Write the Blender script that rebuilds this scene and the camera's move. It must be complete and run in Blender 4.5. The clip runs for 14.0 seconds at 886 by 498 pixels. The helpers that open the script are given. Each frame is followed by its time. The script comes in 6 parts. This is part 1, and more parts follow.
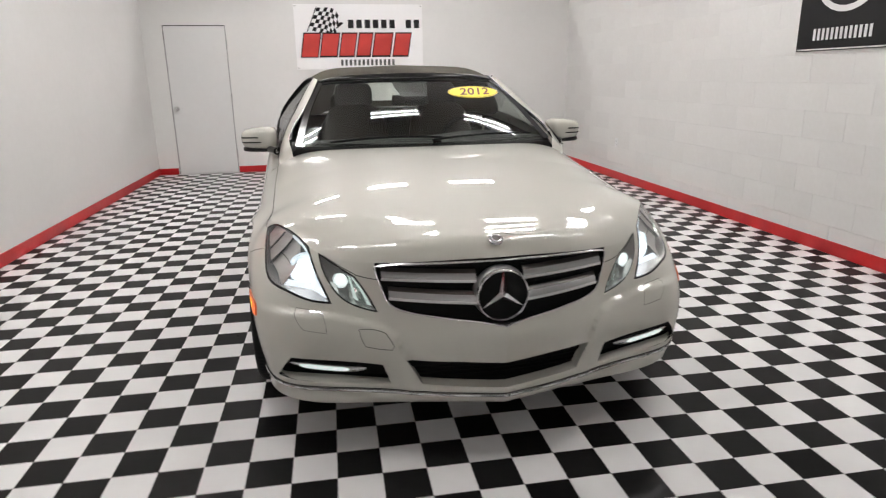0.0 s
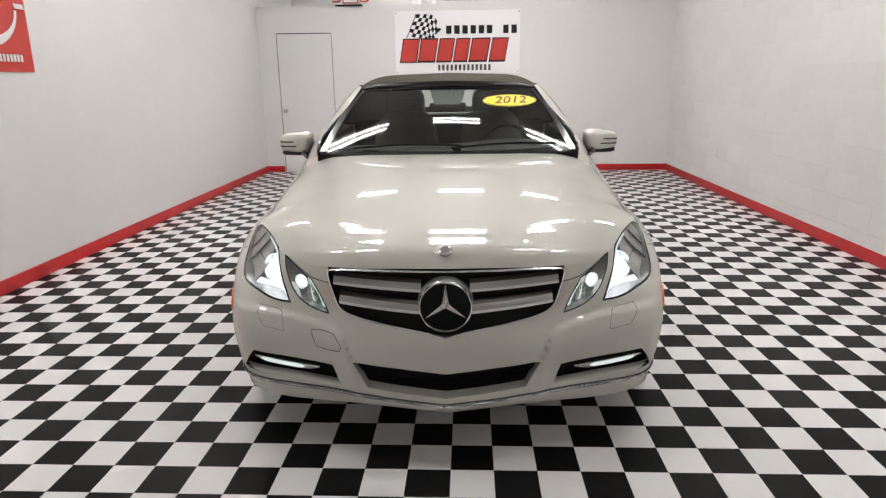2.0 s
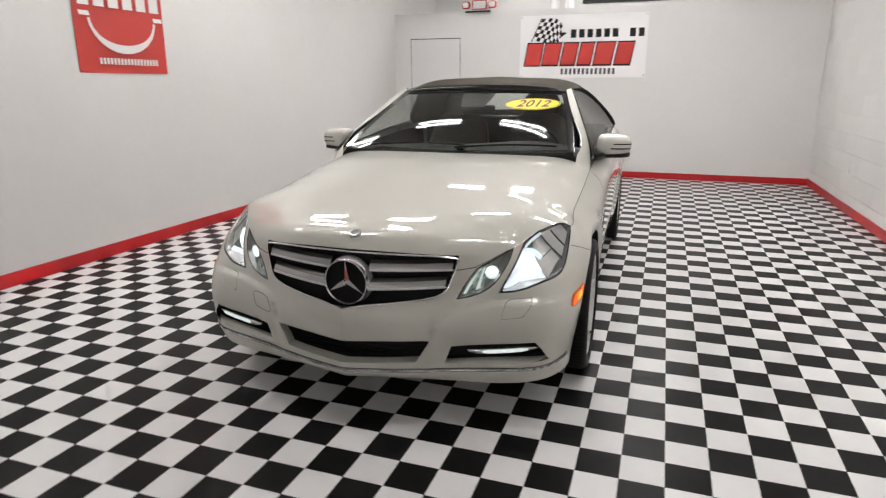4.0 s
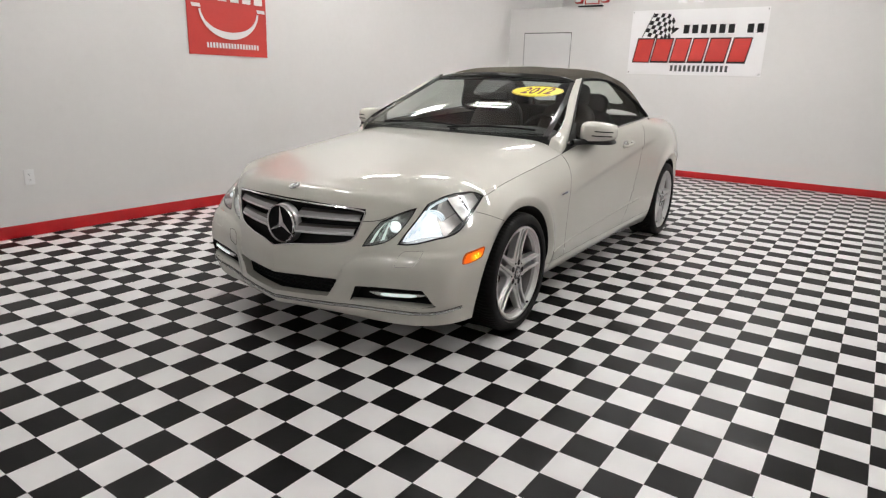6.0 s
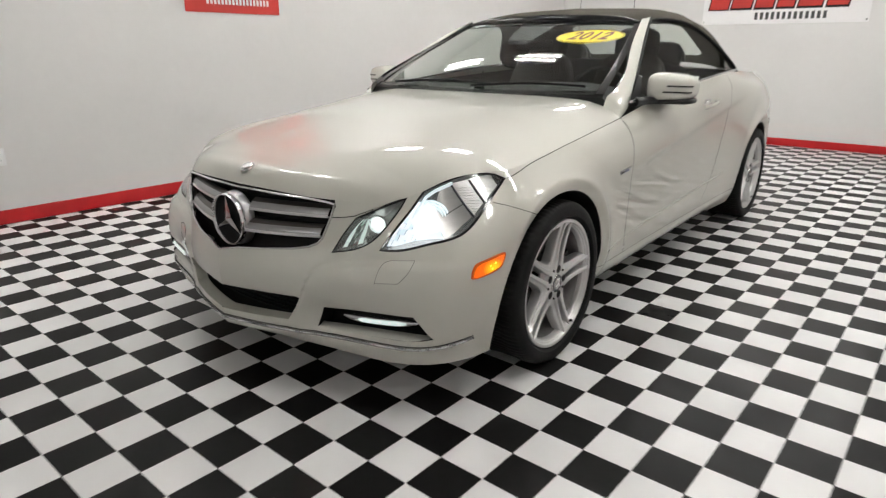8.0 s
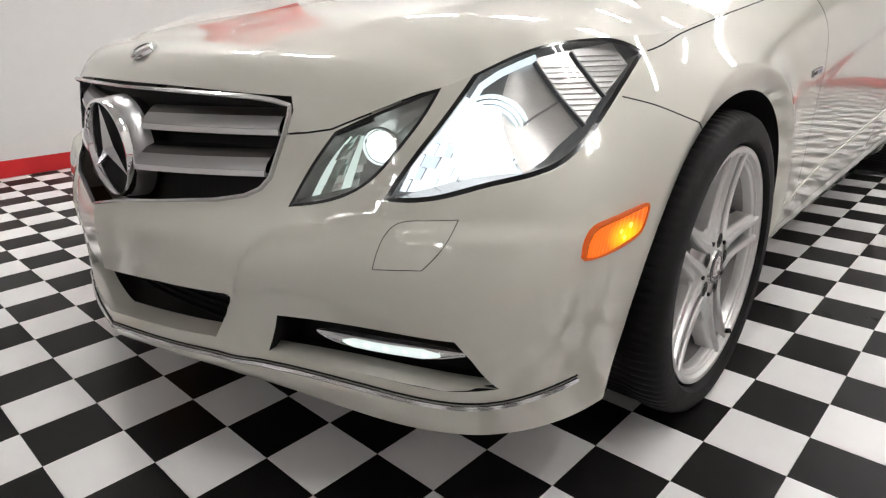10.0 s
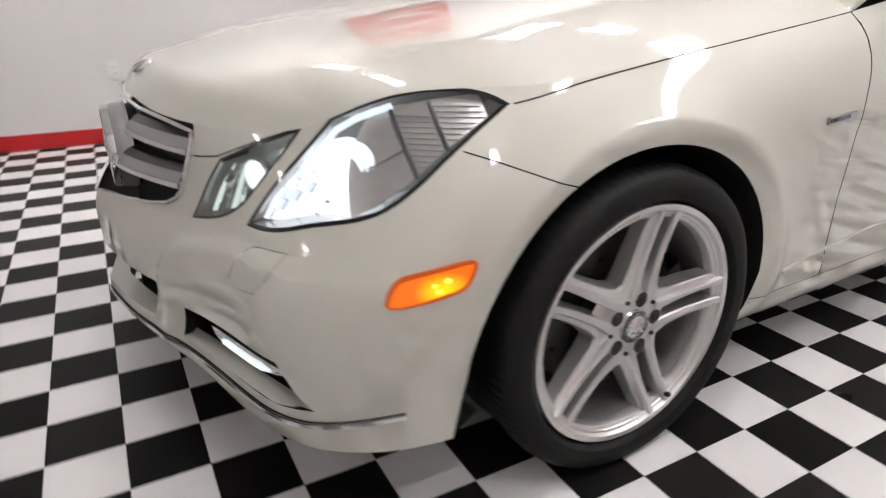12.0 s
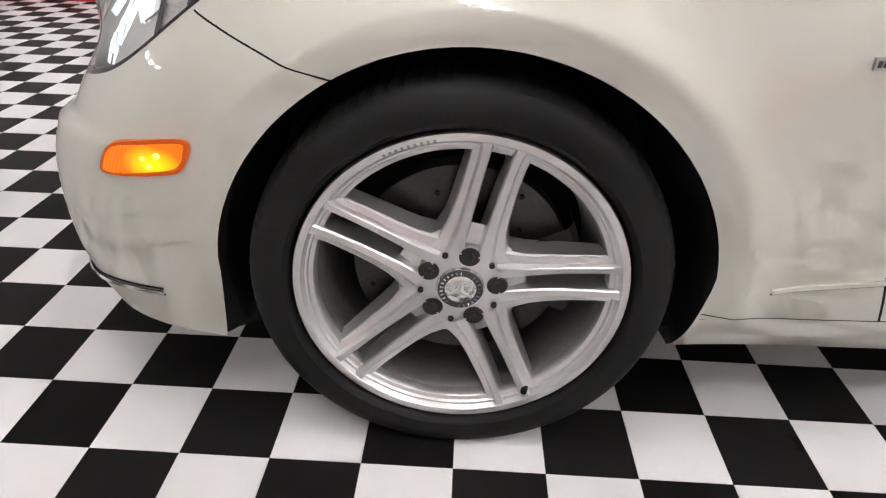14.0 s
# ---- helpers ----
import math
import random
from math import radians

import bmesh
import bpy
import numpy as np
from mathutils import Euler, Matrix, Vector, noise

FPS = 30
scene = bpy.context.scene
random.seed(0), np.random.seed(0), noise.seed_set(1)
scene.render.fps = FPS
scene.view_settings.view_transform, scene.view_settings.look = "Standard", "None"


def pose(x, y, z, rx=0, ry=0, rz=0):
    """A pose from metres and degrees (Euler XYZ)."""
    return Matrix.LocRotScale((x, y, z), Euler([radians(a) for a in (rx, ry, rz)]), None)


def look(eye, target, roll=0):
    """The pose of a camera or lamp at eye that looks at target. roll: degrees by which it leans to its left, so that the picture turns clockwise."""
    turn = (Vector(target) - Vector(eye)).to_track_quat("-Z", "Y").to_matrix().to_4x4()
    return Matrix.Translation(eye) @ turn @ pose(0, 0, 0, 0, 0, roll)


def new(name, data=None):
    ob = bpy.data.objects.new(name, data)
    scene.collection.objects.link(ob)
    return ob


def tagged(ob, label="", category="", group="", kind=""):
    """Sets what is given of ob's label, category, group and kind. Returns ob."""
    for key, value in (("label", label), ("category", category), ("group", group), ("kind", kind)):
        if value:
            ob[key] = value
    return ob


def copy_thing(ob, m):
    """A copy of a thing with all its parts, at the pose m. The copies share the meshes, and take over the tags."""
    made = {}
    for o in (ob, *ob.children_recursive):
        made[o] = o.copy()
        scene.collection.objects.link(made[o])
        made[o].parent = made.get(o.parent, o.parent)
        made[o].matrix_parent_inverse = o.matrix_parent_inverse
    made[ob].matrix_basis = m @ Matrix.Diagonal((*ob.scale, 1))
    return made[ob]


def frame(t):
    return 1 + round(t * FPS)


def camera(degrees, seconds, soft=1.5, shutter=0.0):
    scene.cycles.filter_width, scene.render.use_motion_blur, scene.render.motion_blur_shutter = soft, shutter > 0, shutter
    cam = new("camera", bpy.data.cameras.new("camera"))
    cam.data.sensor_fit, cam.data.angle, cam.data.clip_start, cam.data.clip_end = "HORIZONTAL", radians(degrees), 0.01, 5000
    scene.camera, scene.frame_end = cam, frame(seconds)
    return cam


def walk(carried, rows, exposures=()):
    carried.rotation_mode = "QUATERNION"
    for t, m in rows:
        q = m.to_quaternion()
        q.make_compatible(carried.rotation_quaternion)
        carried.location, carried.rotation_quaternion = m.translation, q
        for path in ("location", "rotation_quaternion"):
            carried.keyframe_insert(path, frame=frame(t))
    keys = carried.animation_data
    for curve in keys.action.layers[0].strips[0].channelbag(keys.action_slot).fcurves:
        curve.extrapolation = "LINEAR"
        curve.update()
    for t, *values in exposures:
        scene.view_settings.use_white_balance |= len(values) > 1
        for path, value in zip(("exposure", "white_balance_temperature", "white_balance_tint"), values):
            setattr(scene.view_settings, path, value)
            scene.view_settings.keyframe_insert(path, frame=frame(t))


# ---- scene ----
cam = camera(70.9, 14.0, soft=1.22, shutter=0.5)
PATH = [
    (0, (-0.559, -1.857, 1.306), (-0.23, 0.042, 0.77), -0.8),
    (0.5, (-0.273, -1.984, 1.302), (-0.078, -0.066, 0.768), -0.0),
    (1, (-0.072, -1.998, 1.326), (0.005, -0.072, 0.794), -0.1),
    (1.5, (0.04, -1.933, 1.323), (0.047, -0.005, 0.791), -0.2),
    (2, (0.063, -1.922, 1.333), (-0.018, 0.006, 0.809), -0.7),
    (2.2, (0.085, -1.928, 1.336), (-0.021, 0.001, 0.818), -0.9),
    (4.3, (1.362, -1.99, 1.329), (0.609, -0.212, 0.81), 0.3),
    (4.5, (1.525, -1.953, 1.328), (0.698, -0.209, 0.802), 0.6),
    (5, (1.8845, -1.8771, 1.3231), (0.9297, -0.2001, 0.7975), 1.47),
    (5.5, (2.1674, -1.8929, 1.2998), (1.1317, -0.2625, 0.7839), 1.86),
    (6, (2.2774, -1.8562, 1.2737), (1.1810, -0.2687, 0.7446), 1.78),
    (6.5, (2.3434, -1.7876, 1.2716), (1.2043, -0.2327, 0.7362), 1.60),
    (7, (2.3446, -1.6708, 1.2533), (1.1717, -0.1487, 0.6978), 1.21),
    (7.5, (2.1666, -1.3950, 1.2196), (0.9610, 0.0830, 0.6149), 0.71),
    (8, (1.930, -1.039, 1.159), (0.7016, 0.4125, 0.5398), 0.03),
    (8.5, (1.6158, -0.7378, 1.016), (0.365, 0.6658, 0.3348), -0.39),
    (9, (1.339, -0.525, 0.863), (0.07, 0.855, 0.169), -0.6),
    (9.2, (1.272, -0.457, 0.809), (-0.003, 0.921, 0.119), -0.8),
    (11.3, (1.246, -0.228, 0.786), (-0.162, 1.021, 0.109), -2.2),
    (11.5, (1.341, -0.17, 0.819), (-0.12, 1.005, 0.124), -2.0),
    (12, (1.589, 0.087, 0.903), (-0.037, 0.969, 0.142), -0.1),
    (12.5, (1.724, 0.444, 0.901), (-0.01, 0.973, 0.056), 3.3),
    (13, (1.671, 0.755, 0.875), (-0.08, 0.981, -0.064), 4.5),
    (13.5, (1.63, 0.879, 0.845), (-0.105, 0.902, -0.151), 2.9),
    (14, (1.609, 0.909, 0.835), (-0.106, 0.854, -0.191), 1.8),
]
EXPOSURES = [(0.0, 0.18, 6500, 10), (5.0, 0.18, 6500, 10), (8.0, 0.24, 6500, 7), (9.0, 0.46, 6500, 8), (11.5, 0.54, 6500, 12), (12.0, 0.54, 6500, 13), (12.5, 0.56, 6500, 13), (13.2, 0.66, 6500, 13), (14.0, 0.74, 6500, 13)]
walk(cam, [(t, look(eye, target, roll)) for t, eye, target, roll in PATH], EXPOSURES)

# ---- light ----
world = bpy.data.worlds.new("world")
world.use_nodes = True
world.node_tree.nodes["Background"].inputs[0].default_value = (0.5, 0.5, 0.5, 1)
world.node_tree.nodes["Background"].inputs[1].default_value = 0.02
scene.world = world

TILE = 0.1524
WALL_L, WALL_R, WALL_B, WALL_F = -2.99, 3.0, 7.5, -8.0
CEILING = 3.3
LAMP_X, LAMP_Y = (-2.4, -1.2, 0.0, 1.2, 2.4), (-6.2, 0.6, 3.15, 5.5, 8.2)


# ---- materials ----
def material(name, colour, rough=0.5, metal=0.0, **more):
    m = bpy.data.materials.new(name)
    m.use_nodes = True
    b = m.node_tree.nodes["Principled BSDF"]
    b.inputs["Base Color"].default_value = (*colour, 1)
    b.inputs["Roughness"].default_value = rough
    b.inputs["Metallic"].default_value = metal
    for key, value in more.items():
        b.inputs[key.replace("_", " ")].default_value = value
    return m


def textured(name, c1, c2, scale, rough=(0.4, 0.6), bump=0.0, bump_scale=None, metal=0.0, detail=4.0, stretch=(1, 1, 1), **more):
    """Two-scale noise between two colours, with uneven gloss and fine relief."""
    m = material(name, c1, rough[0], metal, **more)
    nt = m.node_tree
    b = nt.nodes["Principled BSDF"]
    tc = nt.nodes.new("ShaderNodeTexCoord")
    mp = nt.nodes.new("ShaderNodeMapping")
    mp.inputs["Scale"].default_value = stretch
    nt.links.new(tc.outputs["Object"], mp.inputs["Vector"])
    big, fine = nt.nodes.new("ShaderNodeTexNoise"), nt.nodes.new("ShaderNodeTexNoise")
    big.inputs["Scale"].default_value, fine.inputs["Scale"].default_value = scale, scale * 14
    big.inputs["Detail"].default_value = fine.inputs["Detail"].default_value = detail
    for n in (big, fine):
        nt.links.new(mp.outputs["Vector"], n.inputs["Vector"])
    both = nt.nodes.new("ShaderNodeMix")
    both.inputs[0].default_value = 0.4
    nt.links.new(big.outputs["Fac"], both.inputs[2])
    nt.links.new(fine.outputs["Fac"], both.inputs[3])
    ramp = nt.nodes.new("ShaderNodeMapRange")
    ramp.inputs[1].default_value, ramp.inputs[2].default_value = 0.3, 0.7
    nt.links.new(both.outputs[0], ramp.inputs[0])
    mix = nt.nodes.new("ShaderNodeMix")
    mix.data_type = "RGBA"
    mix.inputs[6].default_value, mix.inputs[7].default_value = (*c1, 1), (*c2, 1)
    nt.links.new(ramp.outputs[0], mix.inputs[0])
    nt.links.new(mix.outputs[2], b.inputs["Base Color"])
    rr = nt.nodes.new("ShaderNodeMapRange")
    rr.inputs[3].default_value, rr.inputs[4].default_value = rough
    nt.links.new(ramp.outputs[0], rr.inputs[0])
    nt.links.new(rr.outputs[0], b.inputs["Roughness"])
    if bump:
        grain = nt.nodes.new("ShaderNodeTexNoise")
        grain.inputs["Scale"].default_value = bump_scale or scale * 30
        nt.links.new(mp.outputs["Vector"], grain.inputs["Vector"])
        bp = nt.nodes.new("ShaderNodeBump")
        bp.inputs["Strength"].default_value, bp.inputs["Distance"].default_value = bump, 0.002
        nt.links.new(grain.outputs["Fac"], bp.inputs["Height"])
        nt.links.new(bp.outputs["Normal"], b.inputs["Normal"])
    return m


def pane(name, tint, gloss=0.02, least=0.055):
    """Thin clear glass: lets light straight through and mirrors by its Fresnel gloss."""
    m = bpy.data.materials.new(name)
    m.use_nodes = True
    nt = m.node_tree
    nt.nodes.remove(nt.nodes["Principled BSDF"])
    clear, shine = nt.nodes.new("ShaderNodeBsdfTransparent"), nt.nodes.new("ShaderNodeBsdfGlossy")
    clear.inputs[0].default_value = (*tint, 1)
    shine.inputs["Roughness"].default_value = gloss
    lw, mix = nt.nodes.new("ShaderNodeLayerWeight"), nt.nodes.new("ShaderNodeMixShader")
    lw.inputs["Blend"].default_value = 0.5
    steep, part_r = nt.nodes.new("ShaderNodeMath"), nt.nodes.new("ShaderNodeMath")
    steep.operation, part_r.operation = "POWER", "MULTIPLY_ADD"
    steep.inputs[1].default_value = 5.0
    part_r.inputs[1].default_value, part_r.inputs[2].default_value = 0.90, least
    nt.links.new(lw.outputs["Facing"], steep.inputs[0])
    nt.links.new(steep.outputs[0], part_r.inputs[0])
    nt.links.new(part_r.outputs[0], mix.inputs[0])
    nt.links.new(clear.outputs[0], mix.inputs[1])
    nt.links.new(shine.outputs[0], mix.inputs[2])
    nt.links.new(mix.outputs[0], nt.nodes["Material Output"].inputs[0])
    return m


def glowing(name, colour, strength, base=(0.8, 0.8, 0.8)):
    m = material(name, base, 0.3)
    b = m.node_tree.nodes["Principled BSDF"]
    b.inputs["Emission Color"].default_value = (*colour, 1)
    b.inputs["Emission Strength"].default_value = strength
    return m


M = {
    "wall": textured("wall_paint", (0.76, 0.75, 0.736), (0.725, 0.715, 0.70), 1.3, (0.45, 0.6), 0.12, 90),
    "block": textured("block_paint", (0.77, 0.76, 0.746), (0.72, 0.71, 0.69), 2.0, (0.45, 0.6), 0.35, 70),
    "ceiling": textured("ceiling_paint", (0.78, 0.77, 0.76), (0.72, 0.71, 0.70), 2.0, (0.7, 0.9), 0.2, 60),
    "red_base": textured("red_base_paint", (0.52, 0.012, 0.016), (0.43, 0.01, 0.013), 2.0, (0.3, 0.45), 0.1, 60),
    "tile_white": textured("white_floor_tile", (0.87, 0.86, 0.855), (0.82, 0.81, 0.805), 1.1, (0.28, 0.40), 0.04, 120, Specular_IOR_Level=0.3),
    "tile_black": textured("black_floor_tile", (0.007, 0.0066, 0.0066), (0.012, 0.0114, 0.0112), 1.1, (0.26, 0.38), 0.05, 120, Specular_IOR_Level=0.05),
    "paint": material("pearl_white_paint", (0.602, 0.592, 0.529), 0.45, 0.07, Coat_Weight=1.0, Coat_Roughness=0.006, Coat_IOR=1.86),
    "white_vinyl": textured("white_banner", (0.90, 0.89, 0.89), (0.87, 0.86, 0.86), 3, (0.4, 0.5)),
    "red_vinyl": textured("red_banner", (0.52, 0.035, 0.025), (0.48, 0.03, 0.022), 3, (0.35, 0.5)),
    "black_vinyl": textured("black_banner", (0.008, 0.0075, 0.008), (0.012, 0.011, 0.012), 3, (0.45, 0.6), Specular_IOR_Level=0.2),
    "door_paint": textured("door_paint", (0.75, 0.745, 0.74), (0.715, 0.71, 0.705), 1.1, (0.4, 0.5), 0.1, 60),
    "red_letter": textured("red_lettering", (0.55, 0.028, 0.018), (0.42, 0.02, 0.014), 5, (0.35, 0.5)),
    "grey_ink": material("dark_grey_ink", (0.06, 0.06, 0.06), 0.5),
    "white_ink": material("white_ink", (0.78, 0.77, 0.76), 0.5),
    "slab": material("floor_adhesive", (0.10, 0.10, 0.10), 0.8),
    "tube_light": glowing("fluorescent_tube", (1.0, 0.975, 0.96), 69.0),
    "fixture": material("fixture_enamel", (0.8, 0.8, 0.8), 0.35),
    "shell": material("black_inner_shell", (0.004, 0.004, 0.004), 0.7, Specular_IOR_Level=0.25),
    "rubber": textured("tyre_rubber", (0.005, 0.005, 0.005), (0.009, 0.009, 0.009), 6, (0.5, 0.7), 0.2, 200, Specular_IOR_Level=0.18),
    "chrome": material("chrome", (0.78, 0.78, 0.79), 0.08, 1.0),
    "silver": textured("silver_wheel_paint", (0.70, 0.695, 0.69), (0.64, 0.635, 0.63), 5, (0.30, 0.38), 0.05, 300, metal=0.85),
    "lamp_band": material("lamp_band", (0.13, 0.12, 0.115), 0.3, 0.8),
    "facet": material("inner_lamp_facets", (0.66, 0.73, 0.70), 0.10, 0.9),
    # weaker glow, standing for shade among the reflector facets
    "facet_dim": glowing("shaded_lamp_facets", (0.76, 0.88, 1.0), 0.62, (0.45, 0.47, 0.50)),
    # facets that emit faintly in place of reflected bulb light
    "facet_low": glowing("glowing_lamp_facets", (0.84, 1.0, 0.93), 0.45, (0.40, 0.44, 0.42)),
    "dark_chrome": material("dark_chrome", (0.30, 0.30, 0.31), 0.12, 1.0),
    # silver with the shade deep inside the wheel put into its colour
    "barrel": textured("shaded_barrel", (0.34, 0.33, 0.325), (0.24, 0.23, 0.225), 7, (0.38, 0.5), 0.05, 200, metal=0.8),
    "black": material("black_plastic", (0.008, 0.008, 0.008), 0.35, Specular_IOR_Level=0.3),
    "bar_chrome": material("brushed_bar_chrome", (0.80, 0.80, 0.80), 0.32, 0.95),
    "chrome_soft": material("satin_chrome", (0.72, 0.72, 0.72), 0.2, 0.9),
    "cap_dark": material("cap_enamel", (0.05, 0.05, 0.055), 0.3),
    "gloss_black": material("gloss_black", (0.006, 0.006, 0.007), 0.12),
    "louver": material("satin_silver", (0.46, 0.46, 0.465), 0.34, 0.9),
    "lamp_grey": textured("lamp_housing_grey", (0.62, 0.61, 0.60), (0.52, 0.51, 0.50), 9, (0.16, 0.26), metal=0.7),
    "lamp_liner": textured("satin_lamp_liner", (0.66, 0.645, 0.635), (0.50, 0.485, 0.475), 14, (0.26, 0.40), metal=0.75, stretch=(1, 0.25, 3)),
    "lamp_silver": material("lamp_reflector", (0.75, 0.76, 0.78), 0.12, 0.9),
    "lens": pane("lamp_lens", (0.97, 0.98, 0.98), 0.01),
    "window": pane("window_glass", (0.86, 0.90, 0.87), 0.01, 0.012),
    "screen": pane("windshield_glass", (0.76, 0.80, 0.77), 0.006),
    "led": glowing("day_light_led", (0.88, 1.0, 0.96), 0.55, (0.40, 0.44, 0.43)),
    "led_hot": glowing("day_light_diode", (0.92, 1.0, 0.98), 0.8),
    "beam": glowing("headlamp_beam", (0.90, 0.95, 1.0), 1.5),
    # reflector, tray and rings glow here in place of projector light
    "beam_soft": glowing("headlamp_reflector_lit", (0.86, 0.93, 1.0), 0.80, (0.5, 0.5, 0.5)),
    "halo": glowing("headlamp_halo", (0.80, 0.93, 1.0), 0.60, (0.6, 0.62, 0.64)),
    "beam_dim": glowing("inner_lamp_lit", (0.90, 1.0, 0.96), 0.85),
    "amber_hot": glowing("amber_bulb", (1.0, 0.72, 0.10), 1.3, (0.8, 0.5, 0.05)),
    "amber_rim": glowing("amber_rim", (1.0, 0.13, 0.0), 0.20, (0.25, 0.04, 0.0)),
    "leather": textured("dark_leather", (0.014, 0.013, 0.0125), (0.020, 0.018, 0.017), 9, (0.42, 0.6), 0.3, 260),
    "brown_leather": textured("brown_grey_leather", (0.042, 0.033, 0.028), (0.032, 0.025, 0.021), 9, (0.42, 0.6), 0.3, 260),
    "dash": textured("dash_plastic", (0.012, 0.012, 0.0115), (0.017, 0.017, 0.016), 12, (0.5, 0.7), 0.3, 300),
    "disc": textured("brake_steel", (0.085, 0.083, 0.08), (0.045, 0.043, 0.042), 12, (0.32, 0.5), metal=0.85),
    "dark_metal": textured("dark_metal", (0.022, 0.021, 0.021), (0.035, 0.033, 0.032), 14, (0.5, 0.7), metal=0.3),
    "yellow": material("yellow_sticker", (0.85, 0.72, 0.0), 0.35),
    "brown_ink": material("brown_ink", (0.16, 0.03, 0.01), 0.5),
    "blue": material("blue_enamel", (0.22, 0.24, 0.31), 0.25),
    "tail_red": material("red_tail_lens", (0.30, 0.02, 0.02), 0.1),
    "cloth": textured("brown_top_fabric", (0.060, 0.052, 0.040), (0.045, 0.04, 0.03), 8, (0.8, 0.95), 0.4, 500, Specular_IOR_Level=0.1),
}


def marker_glow():
    """Amber lens lit by a bulb behind its rear half: yellow at the bulb, deep orange away from it."""
    m = glowing("amber_marker", (1.0, 0.3, 0.0), 1.0, (0.22, 0.05, 0.0))
    nt = m.node_tree
    b = nt.nodes["Principled BSDF"]
    tc, mp, ln = nt.nodes.new("ShaderNodeTexCoord"), nt.nodes.new("ShaderNodeMapping"), nt.nodes.new("ShaderNodeVectorMath")
    mp.inputs["Location"].default_value = (0, -0.392 * 16, -0.490 * 26)
    mp.inputs["Scale"].default_value = (0, 16, 26)
    ln.operation = "LENGTH"
    ramp = nt.nodes.new("ShaderNodeValToRGB")
    ramp.color_ramp.elements[0].color, ramp.color_ramp.elements[1].color = (1.0, 0.58, 0.0, 1), (0.76, 0.105, 0.0, 1)
    ramp.color_ramp.elements[0].position, ramp.color_ramp.elements[1].position = 0.16, 0.72
    nt.links.new(tc.outputs["Object"], mp.inputs[0])
    nt.links.new(mp.outputs[0], ln.inputs[0])
    nt.links.new(ln.outputs["Value"], ramp.inputs[0])
    nt.links.new(ramp.outputs[0], b.inputs["Emission Color"])
    wave = nt.nodes.new("ShaderNodeTexWave")
    wave.inputs["Scale"].default_value = 160
    bp = nt.nodes.new("ShaderNodeBump")
    bp.inputs["Strength"].default_value, bp.inputs["Distance"].default_value = 0.5, 0.001
    nt.links.new(tc.outputs["Object"], wave.inputs[0])
    nt.links.new(wave.outputs[1], bp.inputs["Height"])
    nt.links.new(bp.outputs[0], b.inputs["Normal"])
    return m


M["amber"] = marker_glow()


def vary(m, least, most):
    """Lets each piece differ a little in tone from its neighbours."""
    nt = m.node_tree
    b = nt.nodes["Principled BSDF"]
    colour = b.inputs["Base Color"].links[0].from_socket
    info, span, mul = nt.nodes.new("ShaderNodeObjectInfo"), nt.nodes.new("ShaderNodeMapRange"), nt.nodes.new("ShaderNodeVectorMath")
    span.inputs[3].default_value, span.inputs[4].default_value = least, most
    mul.operation = "SCALE"
    nt.links.new(info.outputs["Random"], span.inputs[0])
    nt.links.new(colour, mul.inputs[0])
    nt.links.new(span.outputs[0], mul.inputs["Scale"])
    nt.links.new(mul.outputs[0], b.inputs["Base Color"])


vary(M["tile_black"], 0.75, 1.35)
vary(M["tile_white"], 0.95, 1.03)
vary(M["block"], 0.97, 1.02)


# ---- building helpers ----
def part(name, bm, mat, parent=None, label="", smooth=True, recalc=True):
    """Links a bmesh as one mesh object, under a thing or a part."""
    if recalc:
        bmesh.ops.recalc_face_normals(bm, faces=bm.faces)
    me = bpy.data.meshes.new(name)
    bm.to_mesh(me)
    bm.free()
    if smooth:
        me.polygons.foreach_set("use_smooth", [True] * len(me.polygons))
        if smooth != "all":
            me.set_sharp_from_angle(angle=radians(14 if smooth == "crisp" else 38))
    for m in mat if isinstance(mat, (list, tuple)) else [mat]:
        me.materials.append(M[m] if isinstance(m, str) else m)
    ob = new(name, me)
    ob.parent = parent
    if label:
        tagged(ob, label)
    return ob


def thing(name, place=(0, 0, 0), turn=0.0):
    ob = new(name)
    ob.empty_display_size = 0.2
    ob.matrix_basis = pose(*place, 0, 0, turn)
    return ob


def box(bm, lo, hi, bevel=0.0, segments=2):
    lo, hi = Vector(lo), Vector(hi)
    made = bmesh.ops.create_cube(bm, size=1.0, matrix=Matrix.Translation((lo + hi) / 2) @ Matrix.Diagonal((*(hi - lo), 1)))
    if bevel:
        edges = list({e for v in made["verts"] for e in v.link_edges})
        bmesh.ops.bevel(bm, geom=edges, offset=bevel, segments=segments, affect="EDGES", profile=0.5)
    return bm


def cyl(bm, r, depth, m=None, r2=None, seg=32):
    bmesh.ops.create_cone(bm, cap_ends=True, segments=seg, radius1=r, radius2=r if r2 is None else r2, depth=depth, matrix=m or Matrix())
    return bm


def grid_mesh(P, bm=None, flip=False):
    """A sheet of quads from an array of points, rows by columns."""
    bm = bm or bmesh.new()
    P = np.asarray(P, float)
    rows, cols = P.shape[:2]
    vs = [[bm.verts.new(P[i, j]) for j in range(cols)] for i in range(rows)]
    for i in range(rows - 1):
        for j in range(cols - 1):
            q = [vs[i][j], vs[i][j + 1], vs[i + 1][j + 1], vs[i + 1][j]]
            try:
                bm.faces.new(q[::-1] if flip else q)
            except ValueError:
                pass
    return bm


